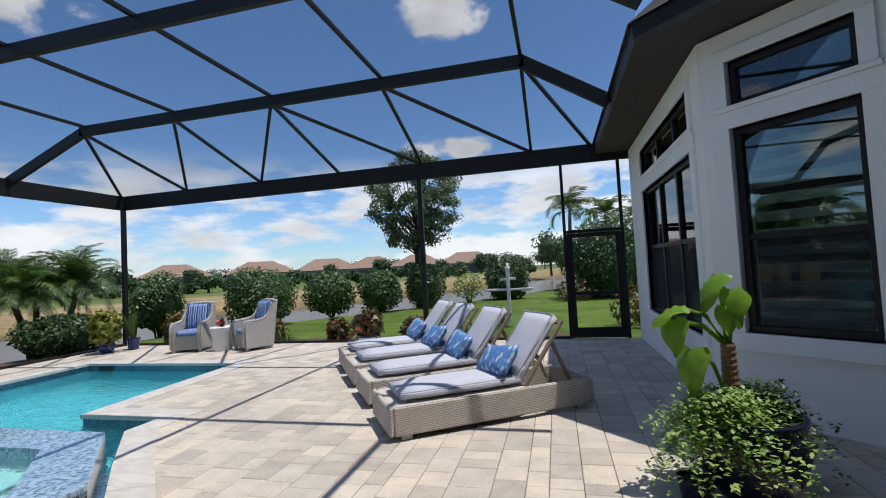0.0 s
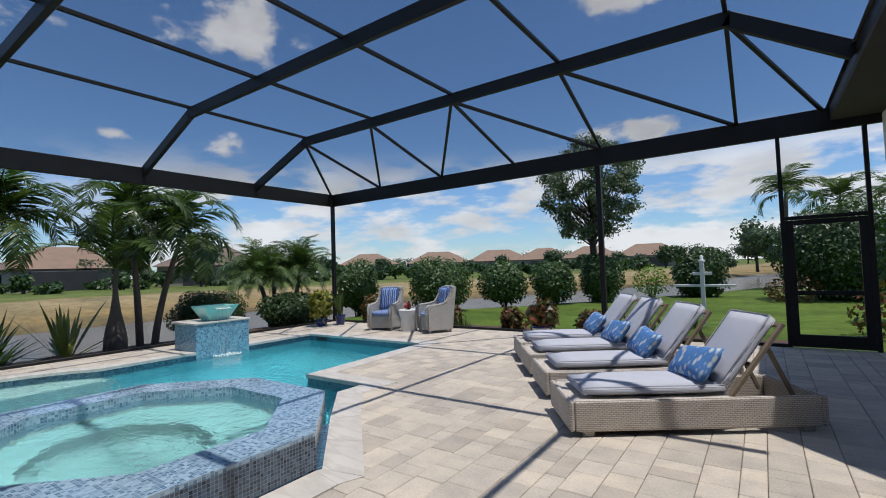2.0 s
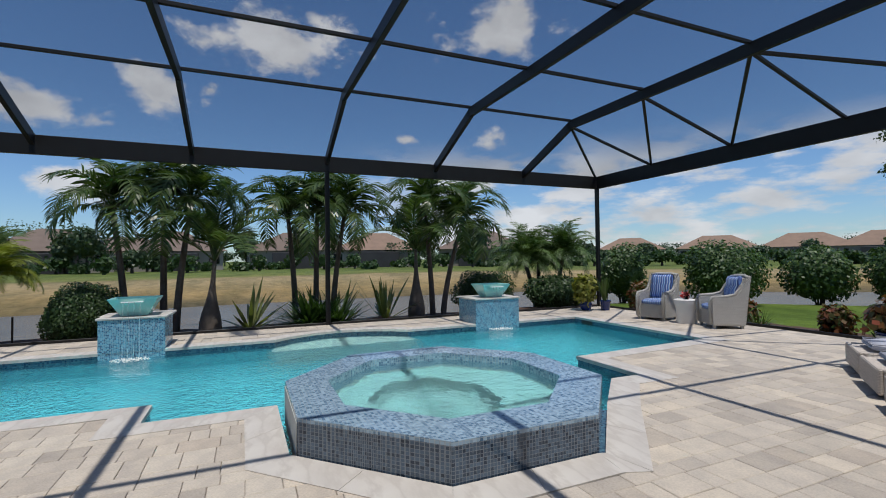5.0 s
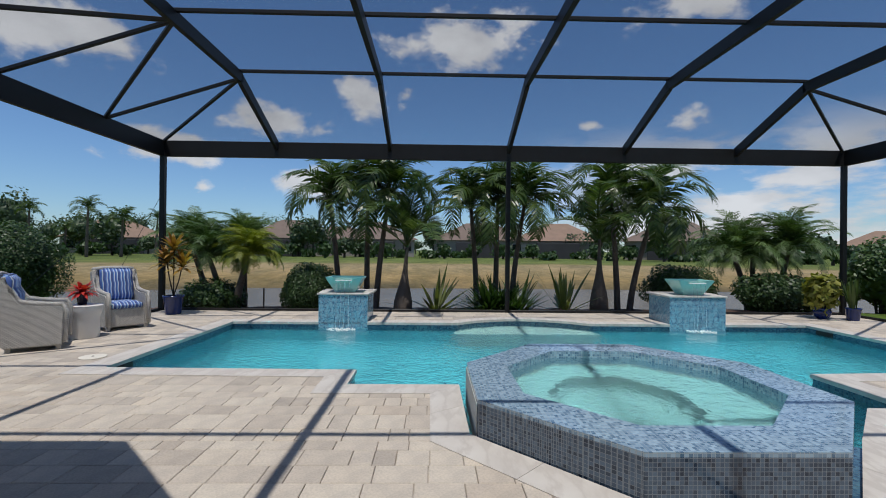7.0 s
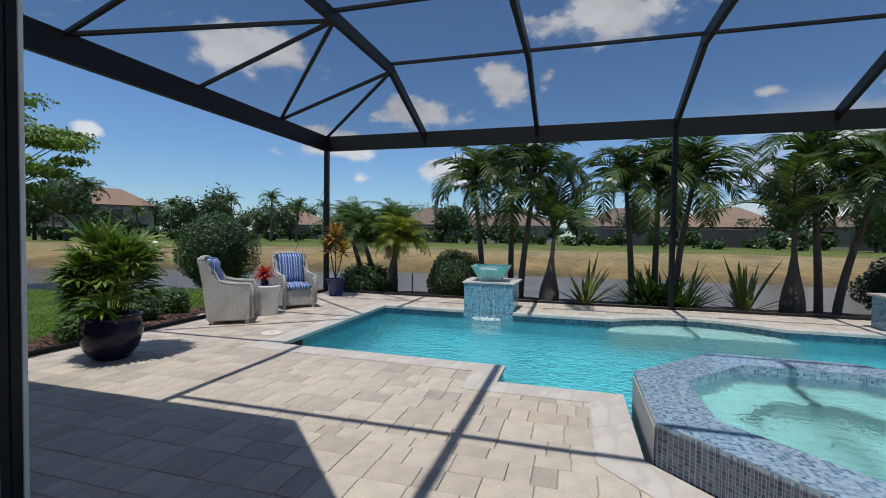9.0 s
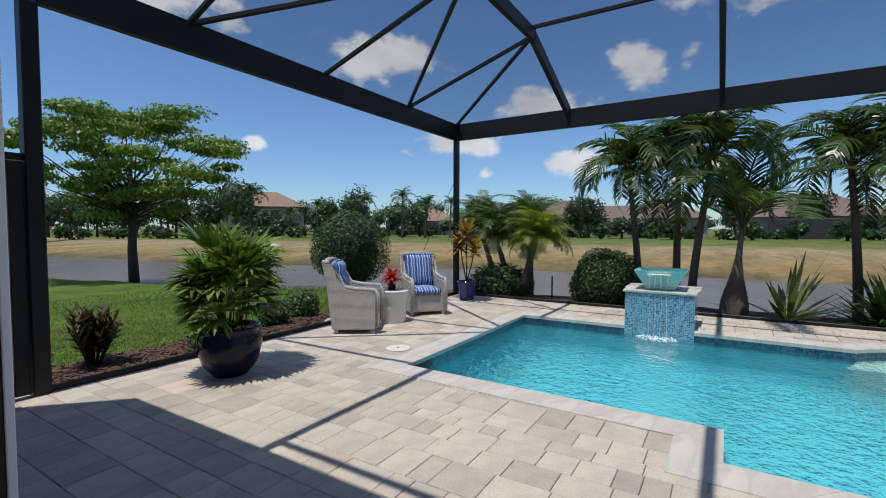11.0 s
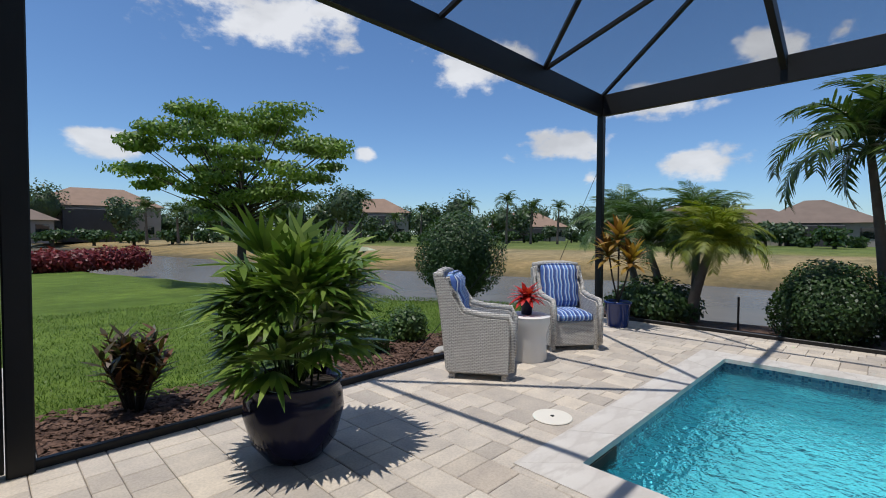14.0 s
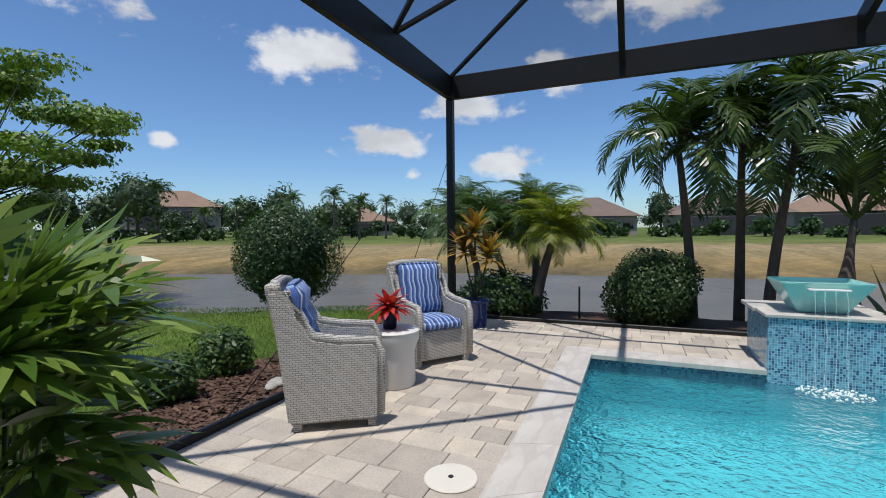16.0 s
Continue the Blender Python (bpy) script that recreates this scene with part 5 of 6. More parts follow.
for k in range(24):
    a, h = k * 2.399, rr.uniform(0.28, 0.66)
    q = rr.uniform(0.05, 0.24) * (1.2 - 0.5 * h)
    top = Vector((q * 1.3 * math.cos(a), q * 1.3 * math.sin(a), h))
    part("stem", tube([(0.25 * q * math.cos(a), 0.25 * q * math.sin(a), 0), tuple(top * 0.6), tuple(top)], [0.008, 0.006, 0.003], 5), M_TRUNK, ct, "", True)
    v, f = [], []
    for w in range(20):
        b, e = w * 2.4 + a, rr.uniform(0.35, 1.35)
        strip(v, f, top * (0.4 + 0.6 * w / 19), (math.cos(b) * math.cos(e), math.sin(b) * math.cos(e), math.sin(e)), (-math.sin(b), math.cos(b), 0), rr.uniform(0.10, 0.17), 0.042, 0.3, 3)
    part("leaves", pyd("leaves", v, f, M_BRONZE), None, ct)
for k in range(7):
    shrub("hedge_plant", -2.2 - 0.95 * k, -26.2 - 0.2 * k, (0.75, 0.7, 0.5), -0.2, 1100, 0.1, M_REDH, "red-leaved hedge plant at the far side of the lawn", 0, "hedge", k, "red hedge")


def tuft(name, x, y, n, length, width, mat, label, z=-0.16, droop=0.8, spread=0.5, cat="plant", r=0.08, lo=0.25):
    rr = random.Random(int(x * 71 + y * 913))
    t = thing(name, pose(x, y, z), label, cat)
    v, f = [], []
    for k in range(n):
        a = rr.random() * 6.283
        e = rr.uniform(lo, 1.0)
        way = Vector((math.cos(a) * (1.1 - e) * 2 * spread, math.sin(a) * (1.1 - e) * 2 * spread, e + 0.15))
        strip(v, f, (r * rr.random() * math.cos(a), r * rr.random() * math.sin(a), 0), way, Vector((-math.sin(a), math.cos(a), 0)), length * rr.uniform(0.65, 1.1), width, droop * rr.uniform(0.5, 1.2), 5)
    part("leaves", pyd("leaves", v, f, mat), None, t)
    return t


for x, y in ((-12.2, -0.15), (-12.35, 3.3)):
    tuft("agave", x, y, 30, 1.45, 0.115, M_AGAVE, "spiky variegated agave with long stiff leaves", -0.25, 0.35, 0.95, "plant", 0.1)
for x, y in ((-12.0, 1.2), (-11.9, 1.9), (-12.2, 1.6)):
    tuft("strap_plant", x, y, 200, 1.2, 0.08, M_HEDGE, "dense strap-leaved plant with dark green leaves", -0.25, 0.9, 1.2, "plant", 0.25)
for x, y in ((-6.6, 10.2), (-4.3, 10.1), (-2.0, 10.6), (-1.4, 12.6)):
    tuft("grass_tuft", x, y, 90, 0.5, 0.022, M_FROND, "tuft of dark green strappy grass in the bed", -0.16, 0.9, 0.6, "grass", 0.15)

for x, y, r in ((-5.15, -7.0, 0.27), (-6.55, -7.5, 0.26), (-7.35, -7.7, 0.30)):
    shrub("shrub", x, y, (r, r, r * 0.95), -0.14, 1500, 0.032, M_CLIP, "small rounded dark green bush in the mulch bed", 3, seed=2, group="small bushes in the bed")

# lady palm in its big pot
POTX, POTY = -4.46, -5.50
big = pot("pot", POTX, POTY, round_pot(0.315, 0.50), M_POTNAVY, "large glossy navy ceramic pot on the deck")
lp = thing("lady_palm", pose(POTX, POTY, 0.47) @ Matrix.Diagonal((0.74, 0.74, 0.94, 1)), "lush lady palm with fan-shaped glossy leaves", "potted plant")
rr = random.Random(11)
for k in range(27):
    a = k * 2.399
    rad = 0.04 + 0.18 * rr.random()
    b = Vector((rad * math.cos(a), rad * math.sin(a), 0.0))
    h = rr.uniform(0.12, 0.90)
    tip = b + Vector((math.cos(a) * rr.uniform(0.0, 0.22), math.sin(a) * rr.uniform(0.0, 0.22), h))
    part("cane", tube([tuple(b), tuple((b + tip) / 2), tuple(tip)], 0.009, 6), M_FROND, lp, "", True)
    v, f = [], []
    for q in range(rr.randint(5, 7)):
        az = a + rr.uniform(-1.5, 1.5)
        el = rr.uniform(0.0, 1.25)
        pet = Vector((math.cos(az) * math.cos(el), math.sin(az) * math.cos(el), math.sin(el)))
        st = tip + Vector((0, 0, -0.25 * rr.random() * h))
        hub = st + pet * rr.uniform(0.12, 0.28)
        strip(v, f, st, pet, pet.cross(Vector((0, 0, 1))), (hub - st).length, 0.008, 0.0, 1)
        sd = pet.cross(Vector((0, 0, 1))).normalized()
        nseg = rr.randint(6, 9)
        for s in range(nseg):
            th = (s / (nseg - 1) - 0.5) * 1.9
            way = pet * math.cos(th) + sd * math.sin(th) + Vector((0, 0, -0.1))
            strip(v, f, hub, way, sd * math.cos(th) - pet * math.sin(th), rr.uniform(0.29, 0.42), 0.066, rr.uniform(0.1, 0.6), 4)
    part("leaves", pyd("leaves", v, f, M_RHAPIS), None, lp)

# corner pots
pot("pot", -10.08, -5.8, flare_pot(0.21, 0.40), M_POTBLUE, "cobalt blue tapered pot at the cage corner")
cd = thing("cordyline", pose(-10.08, -5.8, 0.38), "potted cordyline with orange and green leaves", "potted plant")
for (dx, dy, h) in ((0.0, 0.0, 1.05), (-0.08, -0.2, 0.78), (0.06, 0.22, 0.7)):
    part("stem", tube([(0, 0, 0), (dx * 0.6, dy * 0.6, h * 0.5), (dx, dy, h)], 0.014, 6), M_TRUNK, cd, "", True)
    v, f = [], []
    for k in range(36):
        a = k * 2.399
        e = 0.15 + 1.2 * k / 36
        strip(v, f, (dx, dy, h - 0.12 + 0.12 * k / 36), (math.cos(a) * math.cos(e), math.sin(a) * math.cos(e), math.sin(e)), (-math.sin(a), math.cos(a), 0), 0.40, 0.10, 0.8, 4)
    part("leaves", pyd("leaves", v, f, M_CORDY), None, cd)
pot("pot", -10.1, 8.38, round_pot(0.17, 0.24), M_POTBLUE, "small round cobalt blue pot")
shrub("variegated_plant", -10.1, 8.38, (0.32, 0.32, 0.42), 0.2, 420, 0.10, M_YEL, "yellow variegated bushy pot plant", 3, "potted plant", 0, "", False)
pot("pot", -9.85, 8.85, flare_pot(0.15, 0.27), M_POTBLUE, "small cobalt blue tapered pot")
tuft("snake_plant", -9.85, 8.85, 30, 0.75, 0.05, M_FROND, "upright snake plant with dark leaves", 0.24, 0.15, 0.3, "potted plant", 0.08, 0.6)
pp = pot("pot", -3.62, 8.55, flare_pot(0.22, 0.30), M_POTBLUE, "painted blue and orange pot behind the loungers")
part("painted_band", lathe([(0.187, 0.10), (0.193, 0.13), (0.197, 0.17), (0.196, 0.18)], 32), M_ORANGE, pp, "orange painted band", True)
part("painted_band", lathe([(0.206, 0.21), (0.212, 0.24), (0.210, 0.25)], 32), M_WHITEP, pp, "white painted band", True)
shrub("croton", -3.62, 8.55, (0.34, 0.34, 0.28), 0.26, 320, 0.10, M_CROTON, "red-leaved croton in a pot", 2, "potted plant", 0, "", False)

# bromeliad on the table
pot("pot", -7.46, -5.74, flare_pot(0.085, 0.19), M_POTNAVY, "small navy pot on the side table", 0.516)
br = thing("bromeliad", pose(-7.46, -5.74, 0.68), "red bromeliad in a small pot on the table", "potted plant")
v, f = [], []
for k in range(44):
    a = k * 2.399
    e = 0.2 + 1.1 * k / 44
    strip(v, f, (0, 0, 0.02), (math.cos(a) * math.cos(e), math.sin(a) * math.cos(e), math.sin(e)), (-math.sin(a), math.cos(a), 0), 0.25, 0.075, 1.1, 4)
part("leaves", pyd("leaves", v, f, M_BROM), None, br)
# carafe on the other table
cf = thing("carafe", pose(-7.12, 8.60, 0.516), "small glass carafe on the side table", "carafe")
part("vessel", lathe([(0.0, 0), (0.05, 0.0), (0.055, 0.10), (0.03, 0.15), (0.032, 0.2)], 20), M_SPAW, cf, "", True)
shrub("flowers", -7.2, 8.66, (0.07, 0.07, 0.07), 0.53, 60, 0.05, M_BROM, "small red flowers on the side table", 2, "flowers", 0, "", False)

# elephant ear and trailing plant by the house
EX, EY = 1.27, 3.25
pot("pot", EX, EY, round_pot(0.34, 0.50), M_POTNAVY, "large navy glazed pot by the house wall")
ee = thing("elephant_ear", pose(EX - 0.05, EY + 0.05, 0.45), "elephant ear plant with big bright green leaves on a thick stem", "potted plant")
part("trunk", lathe([(0.052 - 0.012 * k / 24 + 0.006 * (k % 2), 0.48 * k / 24) for k in range(25)], 14), M_TRUNKR, ee, "ringed brown stem")


def big_leaf(base, az, el, size):
    v, f = [], []
    n = 9
    for k in range(n):
        t = k / (n - 1)
        w = size * 0.42 * math.sin(math.pi * (0.12 + 0.86 * t) ** 0.8) * (1.15 - 0.5 * t)
        for s in (-1, -0.5, 0, 0.5, 1):
            wave = 0.02 * math.sin(9 * t + 4 * s)
            v.append((t * size - 0.15 * size * abs(s) * (1 - t), s * w, -0.10 * size * abs(s) ** 1.5 - 0.35 * size * t * t + wave))
    for k in range(n - 1):
        for s in range(4):
            a = k * 5 + s
            f.append((a, a + 5, a + 6, a + 1))
    return pyd("leaf", v, f, M_ALOC, True), Matrix.Translation(base) @ pose(0, 0, 0, 0, 0, az) @ pose(0, 0, 0, 0, -el, 0)


for bx, by, bz, az, el, size in ((-0.05, -0.06, 0.93, 205, -40, 0.30), (0.03, -0.12, 0.84, 285, -62, 0.28), (-0.02, -0.10, 0.72, 250, -75, 0.22), (-0.30, -0.14, 0.74, 195, -10, 0.25),
                                 (-0.36, -0.18, 0.66, 235, -68, 0.27), (-0.25, -0.12, 0.46, 225, -62, 0.34), (0.08, 0.02, 0.66, 80, 60, 0.16)):
    me, mm = big_leaf((bx, by, bz), az, el, size * 0.82)
    part("leaf", me, None, ee, "", False, mm)
    lo_z = 0.46 if bz > 0.5 else 0.05
    part("stalk", tube([(0, 0, lo_z), (bx * 0.45, by * 0.45, lo_z + (bz - lo_z) * 0.75), (bx, by, bz)], [0.02, 0.014, 0.008], 6), M_ALOC, ee, "", True)


def trailing(x, y, z, reach, drop, n, mat, leaf, label, seed):
    """Sprigs arching out of the pot and hanging over its edge, with small paired leaves."""
    rr = random.Random(seed)
    t = thing("trailing_plant", pose(x, y, z), label, "potted plant")
    v, f = [], []
    for k in range(n):
        a = k * 2.399
        r, lift = reach * rr.uniform(0.35, 1.1), rr.uniform(0.05, 0.22)
        fall = drop * rr.uniform(0.1, 1.0) * (r / reach)
        path = []
        for q in range(9):
            u = q / 8
            path.append(Vector((r * u * math.cos(a + 0.5 * u), r * u * math.sin(a + 0.5 * u), lift * math.sin(math.pi * min(1.0, u * 1.2)) - fall * u * u)))
        for q in range(26):
            u = 0.12 + 0.88 * q / 25
            i = min(int(u * 8), 7)
            p = path[i].lerp(path[i + 1], u * 8 - i) + Vector((rr.gauss(0, 0.018), rr.gauss(0, 0.018), rr.gauss(0, 0.014)))
            b = rr.random() * 6.283
            e = rr.uniform(-0.3, 0.9)
            strip(v, f, p, (math.cos(b) * math.cos(e), math.sin(b) * math.cos(e), math.sin(e)), (-math.sin(b), math.cos(b), 0), leaf * rr.uniform(0.7, 1.3), leaf * 0.75, 0.5, 2)
    part("foliage", pyd("foliage", v, f, mat), None, t)
    return t


trailing(EX - 0.16, EY - 0.10, 0.47, 0.46, 0.42, 240, M_POTHOS, 0.038, "trailing plant with small pale green leaves spilling over the pot", 4)
trailing(EX + 0.12, EY + 0.10, 0.47, 0.42, 0.45, 110, M_HEDGE, 0.038, "dark green trailing plant spilling over the pot", 9)
pot("pot", 0.90, 3.02, flare_pot(0.11, 0.17), M_POTNAVY, "small patterned pot in the shade of the large one")


# ---- trees ----
def tree(x, y, z, h, trunk_h, r0, clumps, mat, label, flat=1.0, n=700, leaf=0.14, spread=1.0, pad=(0.14, 0.27), name="tree"):
    rr = random.Random(int(x * 37 + y * 91))
    t = thing(name, pose(x, y, z), label, "tree")
    part("trunk", tube([(0, 0, -0.2), (0.05, 0.03, trunk_h * 0.5), (0, 0, trunk_h), (0.1, 0.1, h * 0.7)], [r0 * 1.2, r0, r0 * 0.85, r0 * 0.3], 10), M_TRUNK, t, "", True)
    v, f = [], []
    limbs = bmesh.new()
    for k in range(clumps):
        a = k * 2.399 + rr.uniform(-0.3, 0.3)
        q = (k + 0.5) / clumps
        zz = trunk_h + (h - trunk_h) * (0.12 + 0.86 * q) + rr.uniform(-0.25, 0.25)
        rad = spread * math.sqrt(max(0.04, 1 - (1.9 * q - 0.95) ** 2)) * rr.uniform(0.2, 1.0) ** 0.6
        c = Vector((rad * math.cos(a), rad * math.sin(a), zz))
        limbs = tube([(0, 0, trunk_h * 0.9 + 0.4 * q * (h - trunk_h)), tuple(c * 0.5 + Vector((0, 0, 0.5 * (trunk_h + 0.3 * q)))), tuple(c)], [r0 * 0.28, r0 * 0.16, r0 * 0.05], 5, limbs)
        s = spread * rr.uniform(*pad)
        vv, ff = leaf_cloud(n, (s, s, s * flat * rr.uniform(0.7, 1.1)), leaf, rr, 1.7, 0.15)
        o = len(v)
        v += [(p[0] + c.x, p[1] + c.y, p[2] + c.z) for p in vv]
        f += [tuple(i + o for i in q4) for q4 in ff]
    part("branchwork", limbs, M_TRUNK, t, "", True)
    part("crown", pyd("crown", v, f, mat), None, t)
    return t


tree(-9.3, -18.4, -0.16, 5.7, 1.9, 0.14, 62, M_TREE1, "spreading young tree with layered bright green foliage on the lawn", 0.24, 560, 0.078, 3.3, (0.14, 0.30))
tree(-6.2, 20.6, -0.2, 7.2, 2.6, 0.16, 70, M_TREE2, "tall airy tree with fine grey-green foliage beyond the shrubs", 0.9, 300, 0.075, 2.2)


def far_palm(x, y, z, h, s):
    t = palm(x, y, h, (0.2, 0.3), FR_FAR, 12, 0.14, "tall palm beyond the lawn", 0, z, s, (-35, 60))
    return t


far_palm(1.0, 30.0, -0.2, 5.0, 1.2)
far_palm(3.4, 32.0, -0.2, 4.6, 1.3)
far_palm(4.8, 27.0, -0.2, 4.0, 1.1)
rr = random.Random(40)
for k in range(20):
    a, r = radians(198 + 60 * (k + rr.uniform(-0.4, 0.4)) / 20), rr.uniform(62, 84)
    far_palm(r * math.cos(a), r * math.sin(a), 0.2, rr.uniform(3.0, 5.6), rr.uniform(0.9, 1.25))
palm(-2.0, -31.0, 2.0, (0.0, 0.0), FR_BOT, 18, 0.2, "stout silvery palm at the edge of the lawn", 0, -0.2, 1.4, (-20, 70))


# ---- far side: houses and trees ----
def house(x, y, w, d, wall, roof, mat_r, turn, two=False):
    h = thing("house", pose(x, y, 0.3, 0, 0, turn), "distant single-storey house with hipped tile roof and screened lanai" if not two else "distant two-storey house with a hipped tile roof", "house", "houses across the lake")
    part("wall", box(-w / 2, -d / 2, -0.3, w / 2, d / 2, wall), M_HWALL, h)
    r = bmesh.new()
    ov, rl = 0.6, max(0.5, (w - d) / 2)
    lo = [r.verts.new(c) for c in ((-w / 2 - ov, -d / 2 - ov, wall), (w / 2 + ov, -d / 2 - ov, wall), (w / 2 + ov, d / 2 + ov, wall), (-w / 2 - ov, d / 2 + ov, wall))]
    top = [r.verts.new(c) for c in ((-rl, 0, wall + roof), (rl, 0, wall + roof))]
    r.faces.new((lo[0], lo[1], top[1], top[0]))
    r.faces.new((lo[1], lo[2], top[1]))
    r.faces.new((lo[2], lo[3], top[0], top[1]))
    r.faces.new((lo[3], lo[0], top[0]))
    r.faces.new(lo[::-1])
    part("roof", r, mat_r, h, "hipped tile roof")
    part("lanai", box(-w * 0.25, -d / 2 - 2.5, -0.3, w * 0.22, -d / 2 - 0.02, wall * 0.88, 0.05, 1), M_HDARK, h, "dark screened lanai")
    for k in (-0.43, 0.40):
        part("window", box(k * w - 0.7, -d / 2 - 0.05, 0.9, k * w + 0.7, -d / 2 + 0.05, 2.2), M_GLASS, h)
        if two:
            part("window", box(k * w - 0.7, -d / 2 - 0.05, 3.9, k * w + 0.7, -d / 2 + 0.05, 5.2), M_GLASS, h)
    return h


def to_lake(x, y):
    return math.degrees(math.atan2(-y, -x)) + 90


for x, y, w, two, mr_ in ((-77, -24, 13, False, M_TILEG), (-80, -10, 12, False, M_TILEG), (-80, 8, 15, False, M_TILEG), (-79, 21, 14, False, M_TILER), (-71, 38, 14, False, M_TILEG),
                          
                          (-89, 91, 15, False, M_TILER), (-74, 103, 16, False, M_TILER), (-60, 112, 16, False, M_TILER), (-49, 118, 14, False, M_TILER), (-37, 121, 14, False, M_TILER), (-24, 126, 16, False, M_TILER),
                          (-17, -97, 17, True, M_TILER), (-60, -80, 16, True, M_TILER), (-84, -58, 15, False, M_TILER), (-99, -20, 15, False, M_TILEG), (-4, -88, 12, False, M_TILEG)):
    house(x, y, w, 10, 5.4 if two else 2.8, 3.1, mr_, to_lake(x, y) + random.uniform(-8, 8), two)


def clump(x, y, z, s, h, mat, label, n=900):
    rr = random.Random(int(x * 13 + y * 7))
    t = thing("tree", pose(x, y, z), label, "tree", "far trees across the lake")
    part("trunk", tube([(0, 0, -0.3), (0, 0, h * 0.6)], [0.2, 0.1], 6), M_TRUNK, t)
    v, f = [], []
    for k in range(9):
        a = k * 2.4
        c = Vector((s * 0.55 * math.cos(a) * rr.random(), s * 0.55 * math.sin(a) * rr.random(), h * rr.uniform(0.4, 0.85)))
        vv, ff = leaf_cloud(n // 5, (s * 0.42, s * 0.42, h * 0.24), 0.30, rr, 1.5, 0.25)
        o = len(v)
        v += [(p[0] + c.x, p[1] + c.y, p[2] + c.z) for p in vv]
        f += [tuple(i + o for i in q4) for q4 in ff]
    part("crown", pyd("crown", v, f, mat), None, t)
    part("inner_crown", core((s * 0.6, s * 0.6, h * 0.36), mat, 0.7), mat, t, "", True, pose(0, 0, h * 0.6))
    return t


rr = random.Random(21)
for k in range(110):
    a = radians(84 + 190 * (k + rr.uniform(-0.4, 0.4)) / 110)
    r = rr.uniform(62, 95) if k % 3 else rr.uniform(95, 125)
    h = rr.uniform(1.6, 5.0) if k % 4 else rr.uniform(5, 7.5)
    deg = math.degrees(a)
    if 100 < deg < 140:
        h *= 0.55
    if deg < 98:
        h *= 0.75
    if deg > 215:
        h = min(h * 1.35, 8.5)
    x, y = r * math.cos(a), r * math.sin(a)
    if shore_distance(x, y) < 24 and deg > 95:
        x, y = x * 1.3, y * 1.3
    clump(x, y, 0.2, h * rr.uniform(0.35, 0.55) + 0.8, h, M_FARTREE, "distant green tree among the houses", 700)
for k in range(60):
    a = radians(100 + 110 * k / 60)
    r = 66 + 5 * math.sin(k * 1.7)
    if k % 5:
        clump(r * math.cos(a), r * math.sin(a), 0.2, 1.5 + 0.6 * math.sin(k * 2.3), 1.5 + 0.5 * math.sin(k * 3.1), M_HEDGE, "low green garden shrub by the far houses", 420)
for k in range(16):
    x = -9 - 3.6 * k
    y = -72 + 2.0 * k
    clump(x, y, 0.2, 2.4, 1.5, M_HEDGE, "low dark hedge shrub across the lake", 500)

for k in range(84):
    a = radians(82 + 196 * k / 84)
    r = 138 + 10 * math.sin(k * 2.7)
    if 48 < k:
        r *= 0.8
        clump(r * math.cos(a), r * math.sin(a), 0.2, 4.2 + math.sin(k * 1.9), 6.6 + 2.0 * math.sin(k * 3.3), M_FARTREE, "distant tree in the treeline behind the houses", 600)
        continue
    clump(r * math.cos(a), r * math.sin(a), 0.2, 5.0 + math.sin(k * 1.9), 4.6 + 1.1 * math.sin(k * 3.3), M_FARTREE, "distant tree in the treeline behind the houses", 420)

# white cross-armed post on the lawn
wp = thing("signpost", pose(-1.25, 13.4, -0.18), "white painted post with cross arms on the lawn", "post")
part("post", box(-0.05, -0.05, 0, 0.05, 0.05, 1.62, 0.008, 1), M_WHITEP, wp)
part("finial", lathe([(0.07, 1.62), (0.08, 1.66), (0.03, 1.70), (0.045, 1.76), (0.0, 1.81)], 16), M_WHITEP, wp, "", True)
part("short_arm", box(-0.22, -0.04, 1.28, 0.22, 0.04, 1.36, 0.006, 1), M_WHITEP, wp)
part("long_arm", box(-0.68, -0.04, 0.98, 0.72, 0.04, 1.04, 0.006, 1), M_WHITEP, wp)

solid("stake", box(-11.865, -4.545, -0.3, -11.835, -4.515, 0.42, 0.004, 1), M_CAGE, "thin dark garden stake behind the cage", "stake")

# ---- beds ----
bed = bmesh.new()
bmesh.ops.create_grid(bed, x_segments=60, y_segments=10, size=1)
for v in bed.verts:
    x = -6.75 + v.co.x * 3.6
    y = -7.12 + v.co.y * 0.62 + (0.25 * math.sin(x * 1.3) if v.co.y < -0.9 else 0)
    v.co = Vector((x, y, -0.10 + 0.03 * noise.noise((x * 3, y * 3, 0)) - (0.07 if v.co.y < -0.95 else 0)))
solid("mulch_bed", bed, M_MULCH, "bed of brown bark mulch along the cage", "mulch bed", "structure", None, True)
bed = bmesh.new()
bmesh.ops.create_grid(bed, x_segments=60, y_segments=10, size=1)
for v in bed.verts:
    x = -5.2 + v.co.x * 5.6
    y = 10.25 + v.co.y * 0.75
    v.co = Vector((x, y, -0.11 + 0.03 * noise.noise((x * 3, y * 3, 5)) - (0.07 if v.co.y > 0.95 else 0)))
solid("mulch_bed", bed, M_MULCH, "bed of brown bark mulch along the cage", "mulch bed", "structure", None, True)
bed = bmesh.new()
bmesh.ops.create_grid(bed, x_segments=10, y_segments=80, size=1)
for v in bed.verts:
    x = -11.75 + v.co.x * 0.95
    y = 1.6 + v.co.y * 9.0
    v.co = Vector((x, y, -0.13 + 0.03 * noise.noise((x * 3, y * 3, 9)) - (0.12 if v.co.x < -0.95 else 0)))
solid("mulch_bed", bed, M_MULCH, "bed of dark mulch behind the pool", "mulch bed", "structure", None, True)
